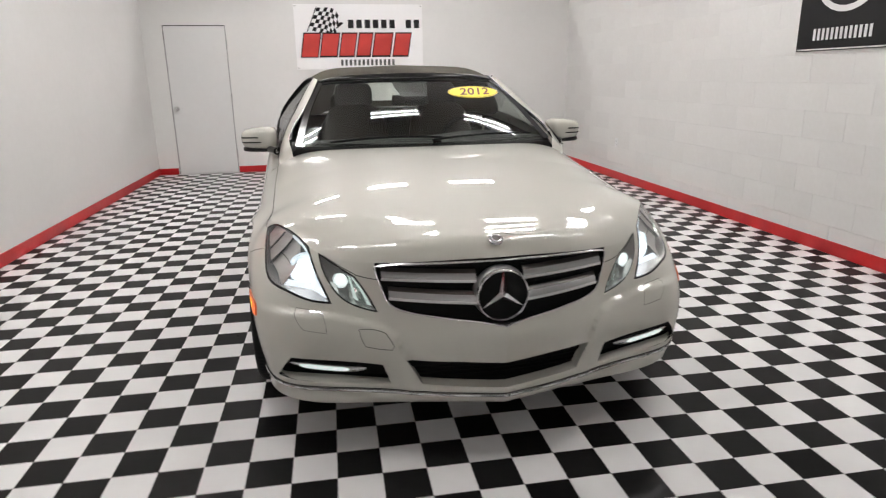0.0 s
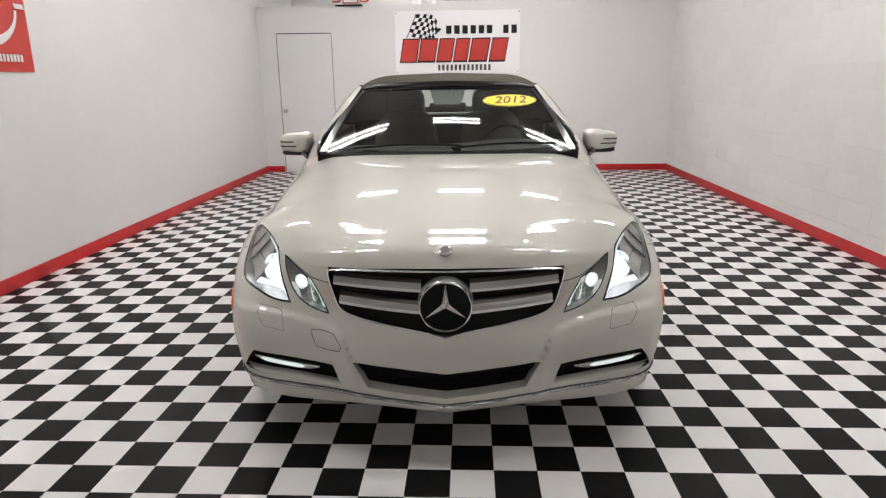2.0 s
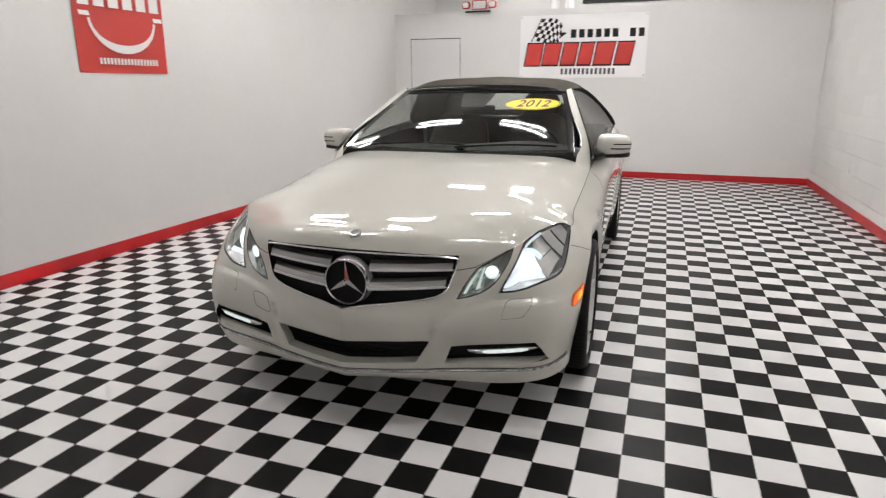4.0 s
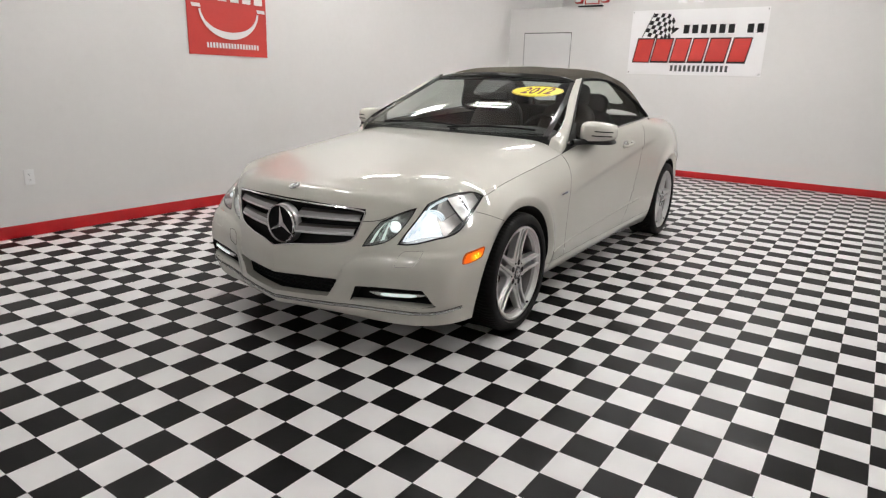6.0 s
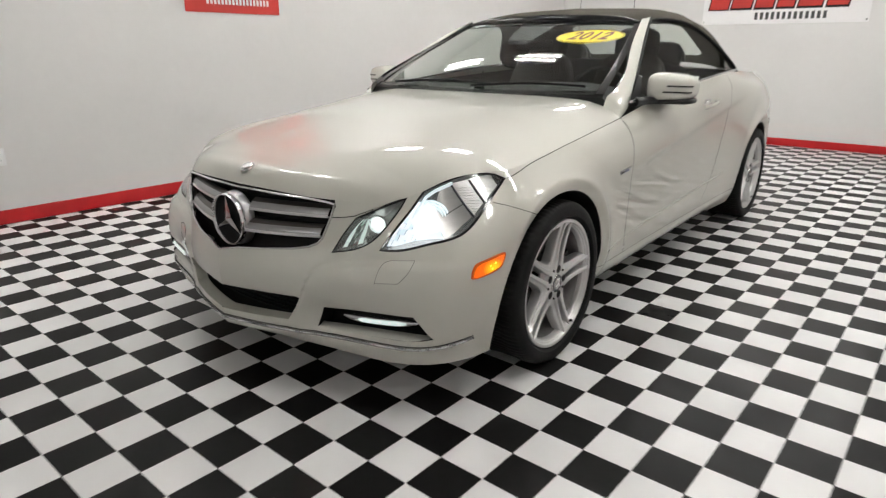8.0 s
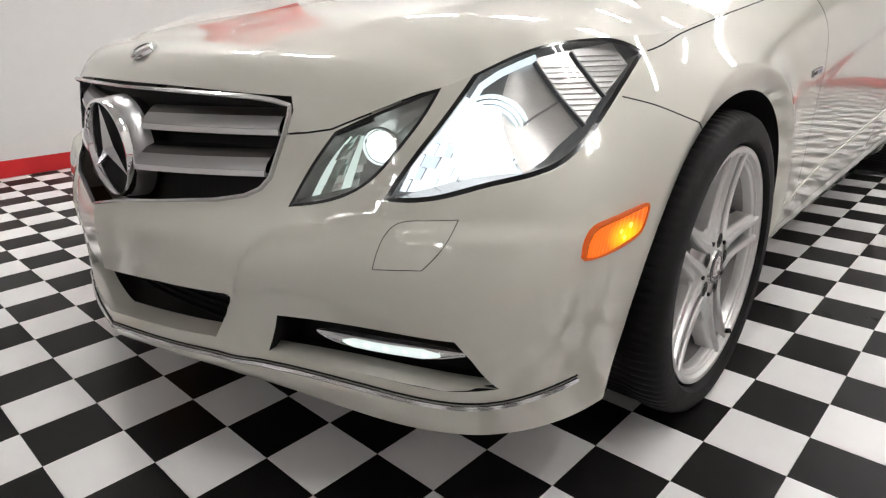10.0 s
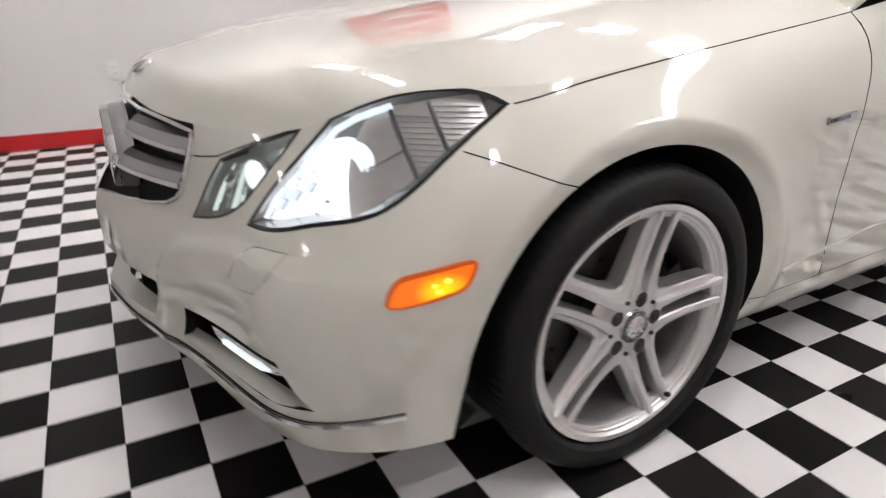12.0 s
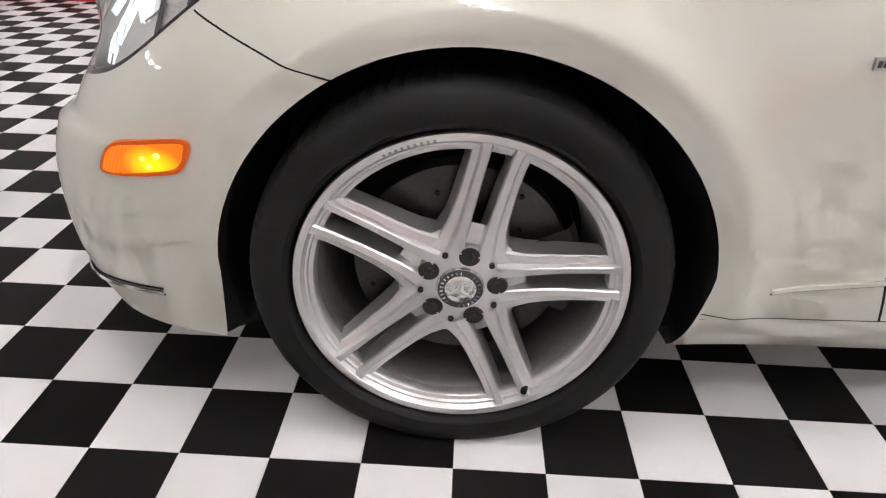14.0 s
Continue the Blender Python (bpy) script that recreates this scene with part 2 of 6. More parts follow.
def lathe(profile, seg=64, axis="x", bm=None):
    """A ring turned from (radius, place along the axis) pairs."""
    pts = np.array(profile, float)
    a = np.linspace(0, 2 * np.pi, seg + 1)
    r, h = pts[:, 0][None], pts[:, 1][None]
    c, s = np.cos(a)[:, None], np.sin(a)[:, None]
    P = {"x": (h + 0 * c, r * c, r * s), "y": (r * c, h + 0 * c, r * s), "z": (r * c, r * s, h + 0 * c)}[axis]
    bm = grid_mesh(np.stack(P, -1), bm)
    bmesh.ops.remove_doubles(bm, verts=bm.verts, dist=1e-5)
    return bm


def tube(points, radius, seg=8, bm=None, closed=False):
    """A round bar along a line of points."""
    bm = bm or bmesh.new()
    pts = [Vector(p) for p in points]
    n, rings = len(pts), []
    for k, p in enumerate(pts):
        a = pts[k - 1] if (k or closed) else p
        b = pts[(k + 1) % n] if (k < n - 1 or closed) else p
        q = (b - a).to_track_quat("Z", "Y")
        r = radius[k] if isinstance(radius, (list, tuple)) else radius
        rings.append([bm.verts.new(p + q @ Vector((r * math.cos(w), r * math.sin(w), 0))) for w in (2 * math.pi * i / seg for i in range(seg))])
    for k in range(n if closed else n - 1):
        a, b = rings[k], rings[(k + 1) % n]
        for i in range(seg):
            bm.faces.new((a[i], a[(i + 1) % seg], b[(i + 1) % seg], b[i]))
    if not closed:
        bm.faces.new(rings[0][::-1]), bm.faces.new(rings[-1])
    return bm


def ribbon(points, width, thick, across, bm=None, closed=False):
    """A flat bar along a line, lying with its width along the given direction."""
    bm = bm or bmesh.new()
    pts = [Vector(p) for p in points]
    n, rings = len(pts), []
    for k, p in enumerate(pts):
        a = pts[k - 1] if (k or closed) else p
        b = pts[(k + 1) % n] if (k < n - 1 or closed) else p
        t = (b - a).normalized()
        w = Vector(across(p) if callable(across) else across)
        w = (w - t * w.dot(t)).normalized()
        up = t.cross(w)
        rings.append([bm.verts.new(p + w * i * width / 2 + up * j * thick / 2) for i, j in ((-1, -1), (1, -1), (1, 1), (-1, 1))])
    for k in range(n if closed else n - 1):
        a, b = rings[k], rings[(k + 1) % n]
        for i in range(4):
            bm.faces.new((a[i], a[(i + 1) % 4], b[(i + 1) % 4], b[i]))
    if not closed:
        bm.faces.new(rings[0][::-1]), bm.faces.new(rings[-1])
    return bm


def spline(t, P, ts):
    """Natural cubic spline through the points P at the parameters t."""
    t, P = np.asarray(t, float), np.asarray(P, float)
    n = len(t)
    shape = P.shape[1:]
    P2, h = P.reshape(n, -1), np.diff(t)
    A, rhs = np.eye(n), np.zeros((n, P2.shape[1]))
    for i in range(1, n - 1):
        A[i, i - 1], A[i, i], A[i, i + 1] = h[i - 1], 2 * (h[i - 1] + h[i]), h[i]
        rhs[i] = 6 * ((P2[i + 1] - P2[i]) / h[i] - (P2[i] - P2[i - 1]) / h[i - 1])
    m = np.linalg.solve(A, rhs)
    k = np.clip(np.searchsorted(t, ts) - 1, 0, n - 2)
    a, b, hk = (t[k + 1] - ts)[:, None], (np.asarray(ts) - t[k])[:, None], h[k][:, None]
    out = (m[k] * a**3 + m[k + 1] * b**3) / (6 * hk) + (P2[k] / hk - m[k] * hk / 6) * a + (P2[k + 1] / hk - m[k + 1] * hk / 6) * b
    return out.reshape(len(ts), *shape)


def smooth_line(points, n):
    """A smooth line of n points through the given ones."""
    P = np.array(points, float)
    t = np.r_[0, np.cumsum(np.linalg.norm(np.diff(P, axis=0), axis=1))]
    return spline(t, P, np.linspace(0, t[-1], n))


def mirrored(bm):
    """The other half, flipped across the middle plane, as a mesh of its own."""
    other = bm.copy()
    bmesh.ops.scale(other, vec=(-1, 1, 1), verts=other.verts)
    bmesh.ops.reverse_faces(other, faces=other.faces)
    return other


# ---- the car's outer surface ----
CAR = thing("car", (-0.015, 0.075, 0), 1.4)
tagged(CAR, "pearl white convertible with a brown fabric top on the checkered floor", "car")

# Sections of the body's skirt from the nose round to the tail, each from the upper edge down to the sill.
NOSE = [
    [(0, .068, .700), (0, .026, .605), (0, -.028, .490), (0, -.042, .42), (0, -.040, .33), (0, -.044, .226), (0, -.015, .190)],
    [(.22, .083, .698), (.22, .055, .608), (.22, .024, .505), (.22, .002, .42), (.22, .006, .32), (.22, .004, .230), (.22, .03, .192)],
    [(.415, .135, .690), (.422, .128, .620), (.424, .116, .525), (.425, .084, .42), (.425, .082, .32), (.425, .078, .230), (.426, .094, .181)],
    [(.604, .268, .697), (.605, .226, .625), (.602, .186, .540), (.61, .144, .43), (.61, .132, .32), (.61, .130, .232), (.606, .146, .172)],
]
FENDER = [
    [(.699, .400, .754), (.724, .325, .648), (.752, .252, .555), (.776, .206, .435), (.774, .190, .33), (.760, .198, .238), (.749, .217, .175)],
    [(.780, .540, .766), (.826, .455, .668), (.848, .378, .575), (.854, .325, .455), (.842, .312, .34), (.824, .318, .245), (.816, .332, .172)],
    [(.789, .690, .771), (.858, .625, .690), (.882, .585, .598), (.879, .555, .465), (.867, .535, .345), (.852, .525, .245), (.844, .53, .170)],
    [(.793, .860, .788), (.867, .845, .715), (.893, .830, .640), (.892, .825, .490), (.884, .825, .355), (.872, .825, .245), (.856, .825, .168)],
]
SIDE = [
    [(0.796, 1.18, 0.829), (0.866, 1.19, 0.760), (0.892, 1.20, 0.655), (0.889, 1.20, 0.500), (0.880, 1.20, 0.365), (0.859, 1.20, 0.245), (0.812, 1.20, 0.166)],
    [(0.798, 1.50, 0.872), (0.865, 1.50, 0.810), (0.891, 1.50, 0.690), (0.886, 1.50, 0.512), (0.877, 1.50, 0.370), (0.857, 1.50, 0.245), (0.804, 1.50, 0.166)],
    [(0.826, 1.95, 0.955), (0.873, 1.95, 0.885), (0.894, 1.95, 0.742), (0.886, 1.95, 0.532), (0.877, 1.95, 0.375), (0.857, 1.95, 0.245), (0.802, 1.95, 0.166)],
    [(0.842, 2.40, 0.992), (0.884, 2.40, 0.925), (0.900, 2.40, 0.780), (0.889, 2.40, 0.552), (0.879, 2.40, 0.380), (0.859, 2.40, 0.245), (0.803, 2.40, 0.166)],
]
REAR = [
    [(0.845, 2.83, 1.018), (0.891, 2.83, 0.945), (0.906, 2.83, 0.805), (0.894, 2.83, 0.572), (0.884, 2.83, 0.388), (0.864, 2.83, 0.250), (0.812, 2.83, 0.168)],
    [(0.818, 3.22, 1.012), (0.884, 3.22, 0.936), (0.909, 3.22, 0.803), (0.903, 3.22, 0.595), (0.893, 3.22, 0.405), (0.873, 3.22, 0.258), (0.842, 3.22, 0.172)],
    [(0.790, 3.60, 0.996), (0.864, 3.60, 0.916), (0.902, 3.60, 0.782), (0.902, 3.60, 0.610), (0.897, 3.60, 0.418), (0.880, 3.60, 0.270), (0.852, 3.60, 0.180)],
    [(0.700, 4.14, 0.955), (0.768, 4.14, 0.880), (0.820, 4.14, 0.745), (0.832, 4.14, 0.580), (0.826, 4.14, 0.420), (0.810, 4.14, 0.290), (0.780, 4.14, 0.200)],
]
TAIL = [
    [(.50, 4.46, .940), (.545, 4.50, .865), (.61, 4.53, .730), (.63, 4.55, .570), (.62, 4.54, .410), (.60, 4.52, .290), (.58, 4.48, .210)],
    [(0, 4.54, .950), (0, 4.59, .875), (0, 4.63, .740), (0, 4.65, .570), (0, 4.64, .410), (0, 4.61, .290), (0, 4.56, .210)],
]
SECTIONS = np.array(NOSE + FENDER + SIDE + REAR + TAIL)
FLIP = np.array([-1.0, 1, 1])
CAGE = np.concatenate([SECTIONS, SECTIONS[-2:-4:-1] * FLIP])
_len = np.linalg.norm(np.diff(CAGE[:, 2:5].mean(1), axis=0), axis=1)
U = np.r_[0, np.cumsum(_len)]
U_NOSE, U_TAIL = U[0], U[-3]
LEVELS = np.arange(7.0)


def skirt(us, vs):
    """Points of the skirt at the places us along it and the levels vs down it."""
    cols = spline(LEVELS, CAGE.transpose(1, 0, 2), vs).transpose(1, 0, 2)
    return sculpted(spline(U, cols, us))


BREAK_X, BREAK_Z = (.30, .354, .368, .404, .471, .579, .70, .80, .90), (.30, .405, .445, .473, .490, .507, .516, .516, .510)


def sculpted(P):
    """Adds the flared wheel arches and the ledge below the lamps."""
    P = P.copy()
    x, y, z = P[..., 0], P[..., 1], P[..., 2]
    soft = lambda t: np.clip(t, 0, 1) ** 2 * (3 - 2 * np.clip(t, 0, 1))
    for yc, zc, r in ((0.822, 0.280, 0.378), (3.582, 0.280, 0.380)):
        d = np.hypot(y - yc, (z - zc) * 0.972) - r
        swell = 0.021 * np.clip((0.150 - d) / 0.112, 0, 1) ** 2.2 - 0.007 * soft((0.26 - d) / 0.22) - 0.45 * np.clip(0.038 - d, 0, 0.05)
        P[..., 0] += swell * soft((y - yc + 0.42) / 0.22) * soft((yc + 0.62 - y) / 0.2) * np.where(np.abs(y - yc) < 0.7, 1, 0) * soft((z - 0.18) / 0.16) * np.sign(x)
    rise = 0.632 + 0.136 * (y - 1.2)
    door = soft((y - 1.22) / 0.55) * soft((3.2 - y) / 0.45) * (y < 4)
    P[..., 0] -= 0.010 * door * soft((rise - z) / 0.045) * soft((z - 0.222) / 0.045) * np.sign(x)
    line = np.interp(np.abs(x), BREAK_X, BREAK_Z)
    front = soft((0.42 - y) / 0.14) * soft((np.abs(x) - 0.27) / 0.13) * soft((0.90 - np.abs(x)) / 0.12)
    below = soft((line - z + 0.006) / 0.016) * soft((z - line + 0.19) / 0.15)
    P[..., 1] -= 0.019 * front * below * soft((0.80 - np.abs(x)) / 0.15 + 0.3)
    P[..., 0] += 0.006 * front * below * np.sign(x) * soft((np.abs(x) - 0.6) / 0.2)
    return P


def u_at(y):
    """The place along the side at which the middle of the skirt has the given y."""
    us = np.linspace(U[0], U[-3], 900)
    ys = skirt(us, np.array([2.5]))[:, 0, 1]
    return float(np.interp(y, ys, us))


# Hood: from the skirt's upper edge to the middle line.
HOOD_LINE = [(.060, .703), (.078, .728), (.115, .751), (.20, .778), (.40, .822), (.70, .872), (1.05, .913), (1.40, .943), (1.46, .947)]


def hood_middle(y):
    t = np.array([p[0] for p in HOOD_LINE])
    return spline(t, np.array([[p[1]] for p in HOOD_LINE]), np.atleast_1d(y))[:, 0]


def hood_points():
    """The hood as an even crowned sheet with a roll above the grille."""
    edge = skirt(HOOD_US, np.array([0.0]))[:, 0]
    kc = int(np.argmin(np.abs(edge[:, 1] - 0.30)))
    front, side = edge[:kc + 1], edge[kc:]
    a, b = np.linspace(0, 1, kc + 1), np.r_[np.linspace(0, 0.10, 40), np.linspace(0.10, 1, 80)[1:]] ** 1.3
    S = spline((HOOD_US[kc:] - HOOD_US[kc]) / (HOOD_US[-1] - HOOD_US[kc]), side, b)
    y0 = front[0, 1]
    C = np.stack([0 * b, y0 + (1.46 - y0) * b, 0 * b], -1)
    R = np.stack([side[-1, 0] * a, np.full(kc + 1, 1.46), 0 * a], -1)
    A, B = a[None, :, None], b[:, None, None]
    P = (1 - B) * front[None] + B * R[None] + (1 - A) * C[:, None] + A * S[:, None]
    P -= (1 - A) * (1 - B) * front[0] + A * (1 - B) * front[-1] + (1 - A) * B * R[0] + A * B * S[-1]

    def crowned(x, y):
        """The hood without its rolled front edge: flat across the middle, falling to the fenders."""
        ahead = np.minimum(y - side[0, 1], 0)
        xe = np.interp(y, side[:, 1], side[:, 0]) + 0.9 * ahead
        ze = np.interp(y, side[:, 1], side[:, 2]) + 0.10 * ahead
        zc = hood_middle(np.maximum(y, 0.20)) + 0.22 * np.minimum(y - 0.20, 0)
        s = np.clip(x / np.maximum(xe, 0.3), 0, 1.15)
        return zc - (zc - ze) * (0.14 * s**2 + 0.86 * s ** np.interp(y, [0.3, 1.0, 1.46], [4.6, 5.0, 7.5]))

    roll = crowned(front[:, 0], front[:, 1]) - front[:, 2]
    into = np.clip((P[..., 1] - front[None, :, 1]) / 0.085, 0, 1)
    flat = crowned(P[..., 0].ravel(), P[..., 1].ravel()).reshape(P.shape[:2])
    P[..., 2] = flat - roll[None] * (1 - into) ** 2.6
    P[0] = front
    return P[:, ::-1]


HOOD_US = np.linspace(U_NOSE, u_at(1.46), 150)


# ---- cutting panels out of the skirt ----
def seg_near(bm, a, b, A, B, h, keep):
    """Faces of bm that lie within h of the segment AB in the projection onto the directions a and b."""
    d = B - A
    L2 = max(d.dot(d), 1e-12)
    out = []
    for f in bm.faces:
        if not keep(f):
            continue
        c = f.calc_center_median()
        p = Vector((c.dot(a), c.dot(b)))
        t = min(1.0, max(0.0, (p - A).dot(d) / L2))
        if (p - (A + d * t)).length < h:
            out.append(f)
    return out


def frame_of(way):
    """Two directions across the given one."""
    way = Vector(way).normalized()
    a = way.cross(Vector((0, 0, 1))).normalized()
    return way, a, a.cross(way).normalized()


def cut(bm, outline, way, h=0.03, keep=None):
    """Cuts the outline (points in space, a convex or gently bent loop) into bm, seen along way. Returns the faces inside."""
    way, a, b = frame_of(way)
    P = [Vector((Vector(p).dot(a), Vector(p).dot(b))) for p in outline]
    mid = sum((Vector(p) for p in outline), Vector()) / len(outline)
    reach = max((Vector(p) - mid).length for p in outline) + 0.08
    near = keep or (lambda f: f.normal.dot(way) < 0.25 and (f.calc_center_median() - mid).length < reach)
    for k in range(len(P)):
        A, B = P[k - 1], P[k]
        d = B - A
        if d.length < 1e-6:
            continue
        n2 = Vector((-d.y, d.x)).normalized()
        fs = seg_near(bm, a, b, A, B, h, near)
        geom = list({*fs, *(e for f in fs for e in f.edges), *(v for f in fs for v in f.verts)})
        if geom:
            bmesh.ops.bisect_plane(bm, geom=geom, dist=1e-5, plane_co=a * A.x + b * A.y, plane_no=a * n2.x + b * n2.y)
    poly = np.array([(p.x, p.y) for p in P])

    def inside(p):
        x, y = p
        x1, y1 = poly[:, 0], poly[:, 1]
        x2, y2 = np.roll(x1, -1), np.roll(y1, -1)
        hit = (y1 > y) != (y2 > y)
        cross = x1 + (y - y1) * (x2 - x1) / np.where(y2 == y1, 1e-9, y2 - y1)
        return bool(np.sum(hit & (cross > x)) % 2)

    lo, hi = poly.min(0), poly.max(0)
    found = []
    for f in bm.faces:
        if not near(f):
            continue
        c = f.calc_center_median()
        p = (c.dot(a), c.dot(b))
        if lo[0] < p[0] < hi[0] and lo[1] < p[1] < hi[1] and inside(p):
            found.append(f)
    return found


def copied(faces):
    out, made = bmesh.new(), {}
    for f in faces:
        for v in f.verts:
            if v not in made:
                made[v] = out.verts.new(v.co)
        out.faces.new([made[v] for v in f.verts])
    return out


def take(bm, faces):
    """Moves the faces out of bm into a mesh of their own."""
    out = copied(faces)
    bmesh.ops.delete(bm, geom=faces, context="FACES")
    return out


def groove(bm, line, way, width=0.004, keep=None):
    """Opens a joint of the given width along a line."""
    way, a, b = frame_of(way)
    pts = [Vector(p) for p in line]
    for A, B in zip(pts, pts[1:]):
        d = (B - A) - way * (B - A).dot(way)
        t = d.normalized()
        n = way.cross(t).normalized() * width / 2
        e = t * width * 0.3
        fs = cut(bm, [A - e - n, B + e - n, B + e + n, A - e + n], way, 0.025, keep)
        bmesh.ops.delete(bm, geom=fs, context="FACES")


def islands(bm):
    """Splits bm into its loose pieces."""
    left, pieces = set(bm.faces), []
    while left:
        stack, got = [left.pop()], []
        while stack:
            f = stack.pop()
            got.append(f)
            for e in f.edges:
                for g in e.link_faces:
                    if g in left:
                        left.discard(g)
                        stack.append(g)
        pieces.append(got)
    out = []
    for got in pieces:
        out.append(copied(got))
    return out


def middle_of(bm):
    return sum((f.calc_center_median() * f.calc_area() for f in bm.faces), Vector()) / sum(f.calc_area() for f in bm.faces)


# ---- body panels ----
U_COWL = HOOD_US[-1]
HOOD_NET = hood_points()
US = np.r_[HOOD_US, np.linspace(U_COWL, U_TAIL, 140)[1:]]
VS = np.linspace(0, 6, 76)
FRONT, LEFT, CORNER = (0, 1, 0), (-1, 0, 0), (-0.62, 0.77, -0.12)
ARCHES = ((0.822, 0.280, 0.374), (3.582, 0.280, 0.376))


def arch_point(yc, zc, r, w):
    """A place on the rim of a wheel opening at the angle w: round above, steeper below the axle."""
    y, z = r * math.cos(w), r * 1.022 * math.sin(w)
    if z < 0.04:
        drop = 0.04 - z
        y = math.copysign(max(abs(y), r - 0.004), y)
        y = -(r - 0.004 + 0.12 * drop) if y < 0 else r - 0.004 - 0.12 * drop
    return yc + y, zc + z


GRILLE = [(-.05, 0, .72), (.40, 0, .72), (.424, 0, .690), (.428, 0, .668), (.418, 0, .630), (.392, 0, .562), (.376, 0, .541), (.350, 0, .527), (.299, 0, .518), (.086, 0, .497), (-.05, 0, .471)]
INTAKE = [(-.05, 0, .352), (.006, 0, .352), (.164, 0, .360), (.336, 0, .360), (.284, 0, .271), (.173, 0, .268), (.006, 0, .262), (-.05, 0, .264)]
MAIN_LAMP = [(.577, .177, .539), (.600, .209, .592), (.629, .263, .660), (.645, .320, .722), (.676, .392, .748), (.710, .470, .763), (.742, .514, .763), (.771, .546, .755), (.796, .562, .742), (.806, .488, .701),
             (.812, .418, .657), (.806, .367, .618), (.790, .334, .595), (.766, .307, .582), (.715, .261, .567), (.664, .221, .549), (.604, .189, .539)]
SIDE_LAMP = [(.422, .113, .517), (.456, .140, .584), (.492, .165, .638), (.539, .201, .663), (.580, .240, .684), (.616, .276, .703), (.606, .246, .660), (.587, .211, .615), (.559, .182, .572), (.530, .163, .548), (.478, .137, .527)]
FOG = [(.415, 0, .336), (.564, 0, .345), (.730, 0, .356), (.754, 0, .326), (.780, 0, .277), (.713, 0, .268), (.555, 0, .262), (.472, 0, .260), (.388, 0, .262)]
MARKER = [(0, .306, .463), (0, .314, .492), (0, .328, .509), (0, .348, .516), (0, .440, .529), (0, .449, .523), (0, .436, .492), (0, .420, .481)]
WASHER = [(.690, .224, .523), (.678, .202, .486), (.657, .180, .454), (.586, .146, .445), (.591, .160, .483), (.603, .174, .507), (.638, .194, .517)]
HOOD_CORNER = [(.416, 0, .632), (.450, 0, .635), (.486, 0, .641), (.533, 0, .663), (.606, 0, .699)]
BUMPER_SEAM = [(0, .462, .681), (0, .500, .668), (0, .535, .654), (0, .570, .640), (0, .600, .628), (0, .650, .611)]
DOOR_FRONT = [(0, 1.455, .872), (0, 1.430, .80), (0, 1.418, .70), (0, 1.415, .60), (0, 1.418, .47), (0, 1.436, .35), (0, 1.466, .262)]
DOOR_REAR = [(0, 2.77, 1.03), (0, 2.76, .90), (0, 2.74, .70), (0, 2.69, .50), (0, 2.61, .36), (0, 2.53, .262)]
SILL = [(0, 1.19, .266), (0, 1.33, .262), (0, 1.466, .262), (0, 2.53, .262), (0, 3.24, .27)]
REAR_SEAM = [(0, 3.92, .50), (0, 4.02, .60), (0, 4.20, .68), (0, 4.62, .70)]


def rounded(loop, corners, step=0.012):
    """The loop with smooth sides between its corners."""
    P, out = [Vector(p) for p in loop], []
    for a, b in zip(corners, corners[1:] + corners[:1]):
        run = P[a:b + 1] if b > a else P[a:] + P[:b + 1]
        length = sum((q - p).length for p, q in zip(run, run[1:]))
        out += [Vector(p) for p in smooth_line([tuple(p) for p in run], max(3, int(length / step)))[:-1]]
    return out


def softened(loop, times=2):
    """The loop with its corners cut round."""
    P = [Vector(p) for p in loop]
    for _ in range(times):
        P = [q for a, b in zip(P, P[1:] + P[:1]) for q in (a.lerp(b, 0.22), a.lerp(b, 0.78))]
    return P


MARKER = softened(MARKER)
MAIN_LAMP = rounded(MAIN_LAMP, [0, 3, 8])
SIDE_LAMP = rounded(SIDE_LAMP, [0, 2, 5])
WASHER = rounded(WASHER, [0, 2, 3])


def grown(loop, way, by):
    """The loop moved outward by a distance, seen along way."""
    way, a, b = frame_of(way)
    P = [Vector(p) for p in loop]
    mid = sum(P, Vector()) / len(P)
    out = []
    for k, p in enumerate(P):
        d = P[(k + 1) % len(P)] - P[k - 1]
        n = way.cross(d - way * d.dot(way)).normalized()
        if n.dot(p - mid) < 0:
            n = -n
        out.append(p + n * by)
    return out


def on_skirt(loop, way):
    """The points of a loop dropped onto the skirt along way."""
    tree = SKIRT_TREE
    way = Vector(way).normalized()
    out = []
    for p in loop:
        hit = tree.ray_cast(Vector(p) - way * 2.0 if Vector(way).x == 0 or way.y == 0 else Vector(p) - way * 0.5, way)
        out.append(hit[0] if hit[0] else tree.find_nearest(Vector(p))[0])
    return out


from mathutils.bvhtree import BVHTree

left = grid_mesh(skirt(US, VS))
bmesh.ops.recalc_face_normals(left, faces=left.faces)
left.faces.ensure_lookup_table()
if left.faces[60].normal.y > 0 and left.faces[60].calc_center_median().y < 0.3:
    bmesh.ops.reverse_faces(left, faces=left.faces)
SKIRT_TREE = BVHTree.FromBMesh(left)


def outward(p, by):
    """The nearest place on the skirt, lifted off it."""
    q, n = SKIRT_TREE.find_nearest(Vector(p))[:2]
    if n.dot(q - Vector((0, 2.0, q.z))) < 0:
        n = -n
    return q + n * by


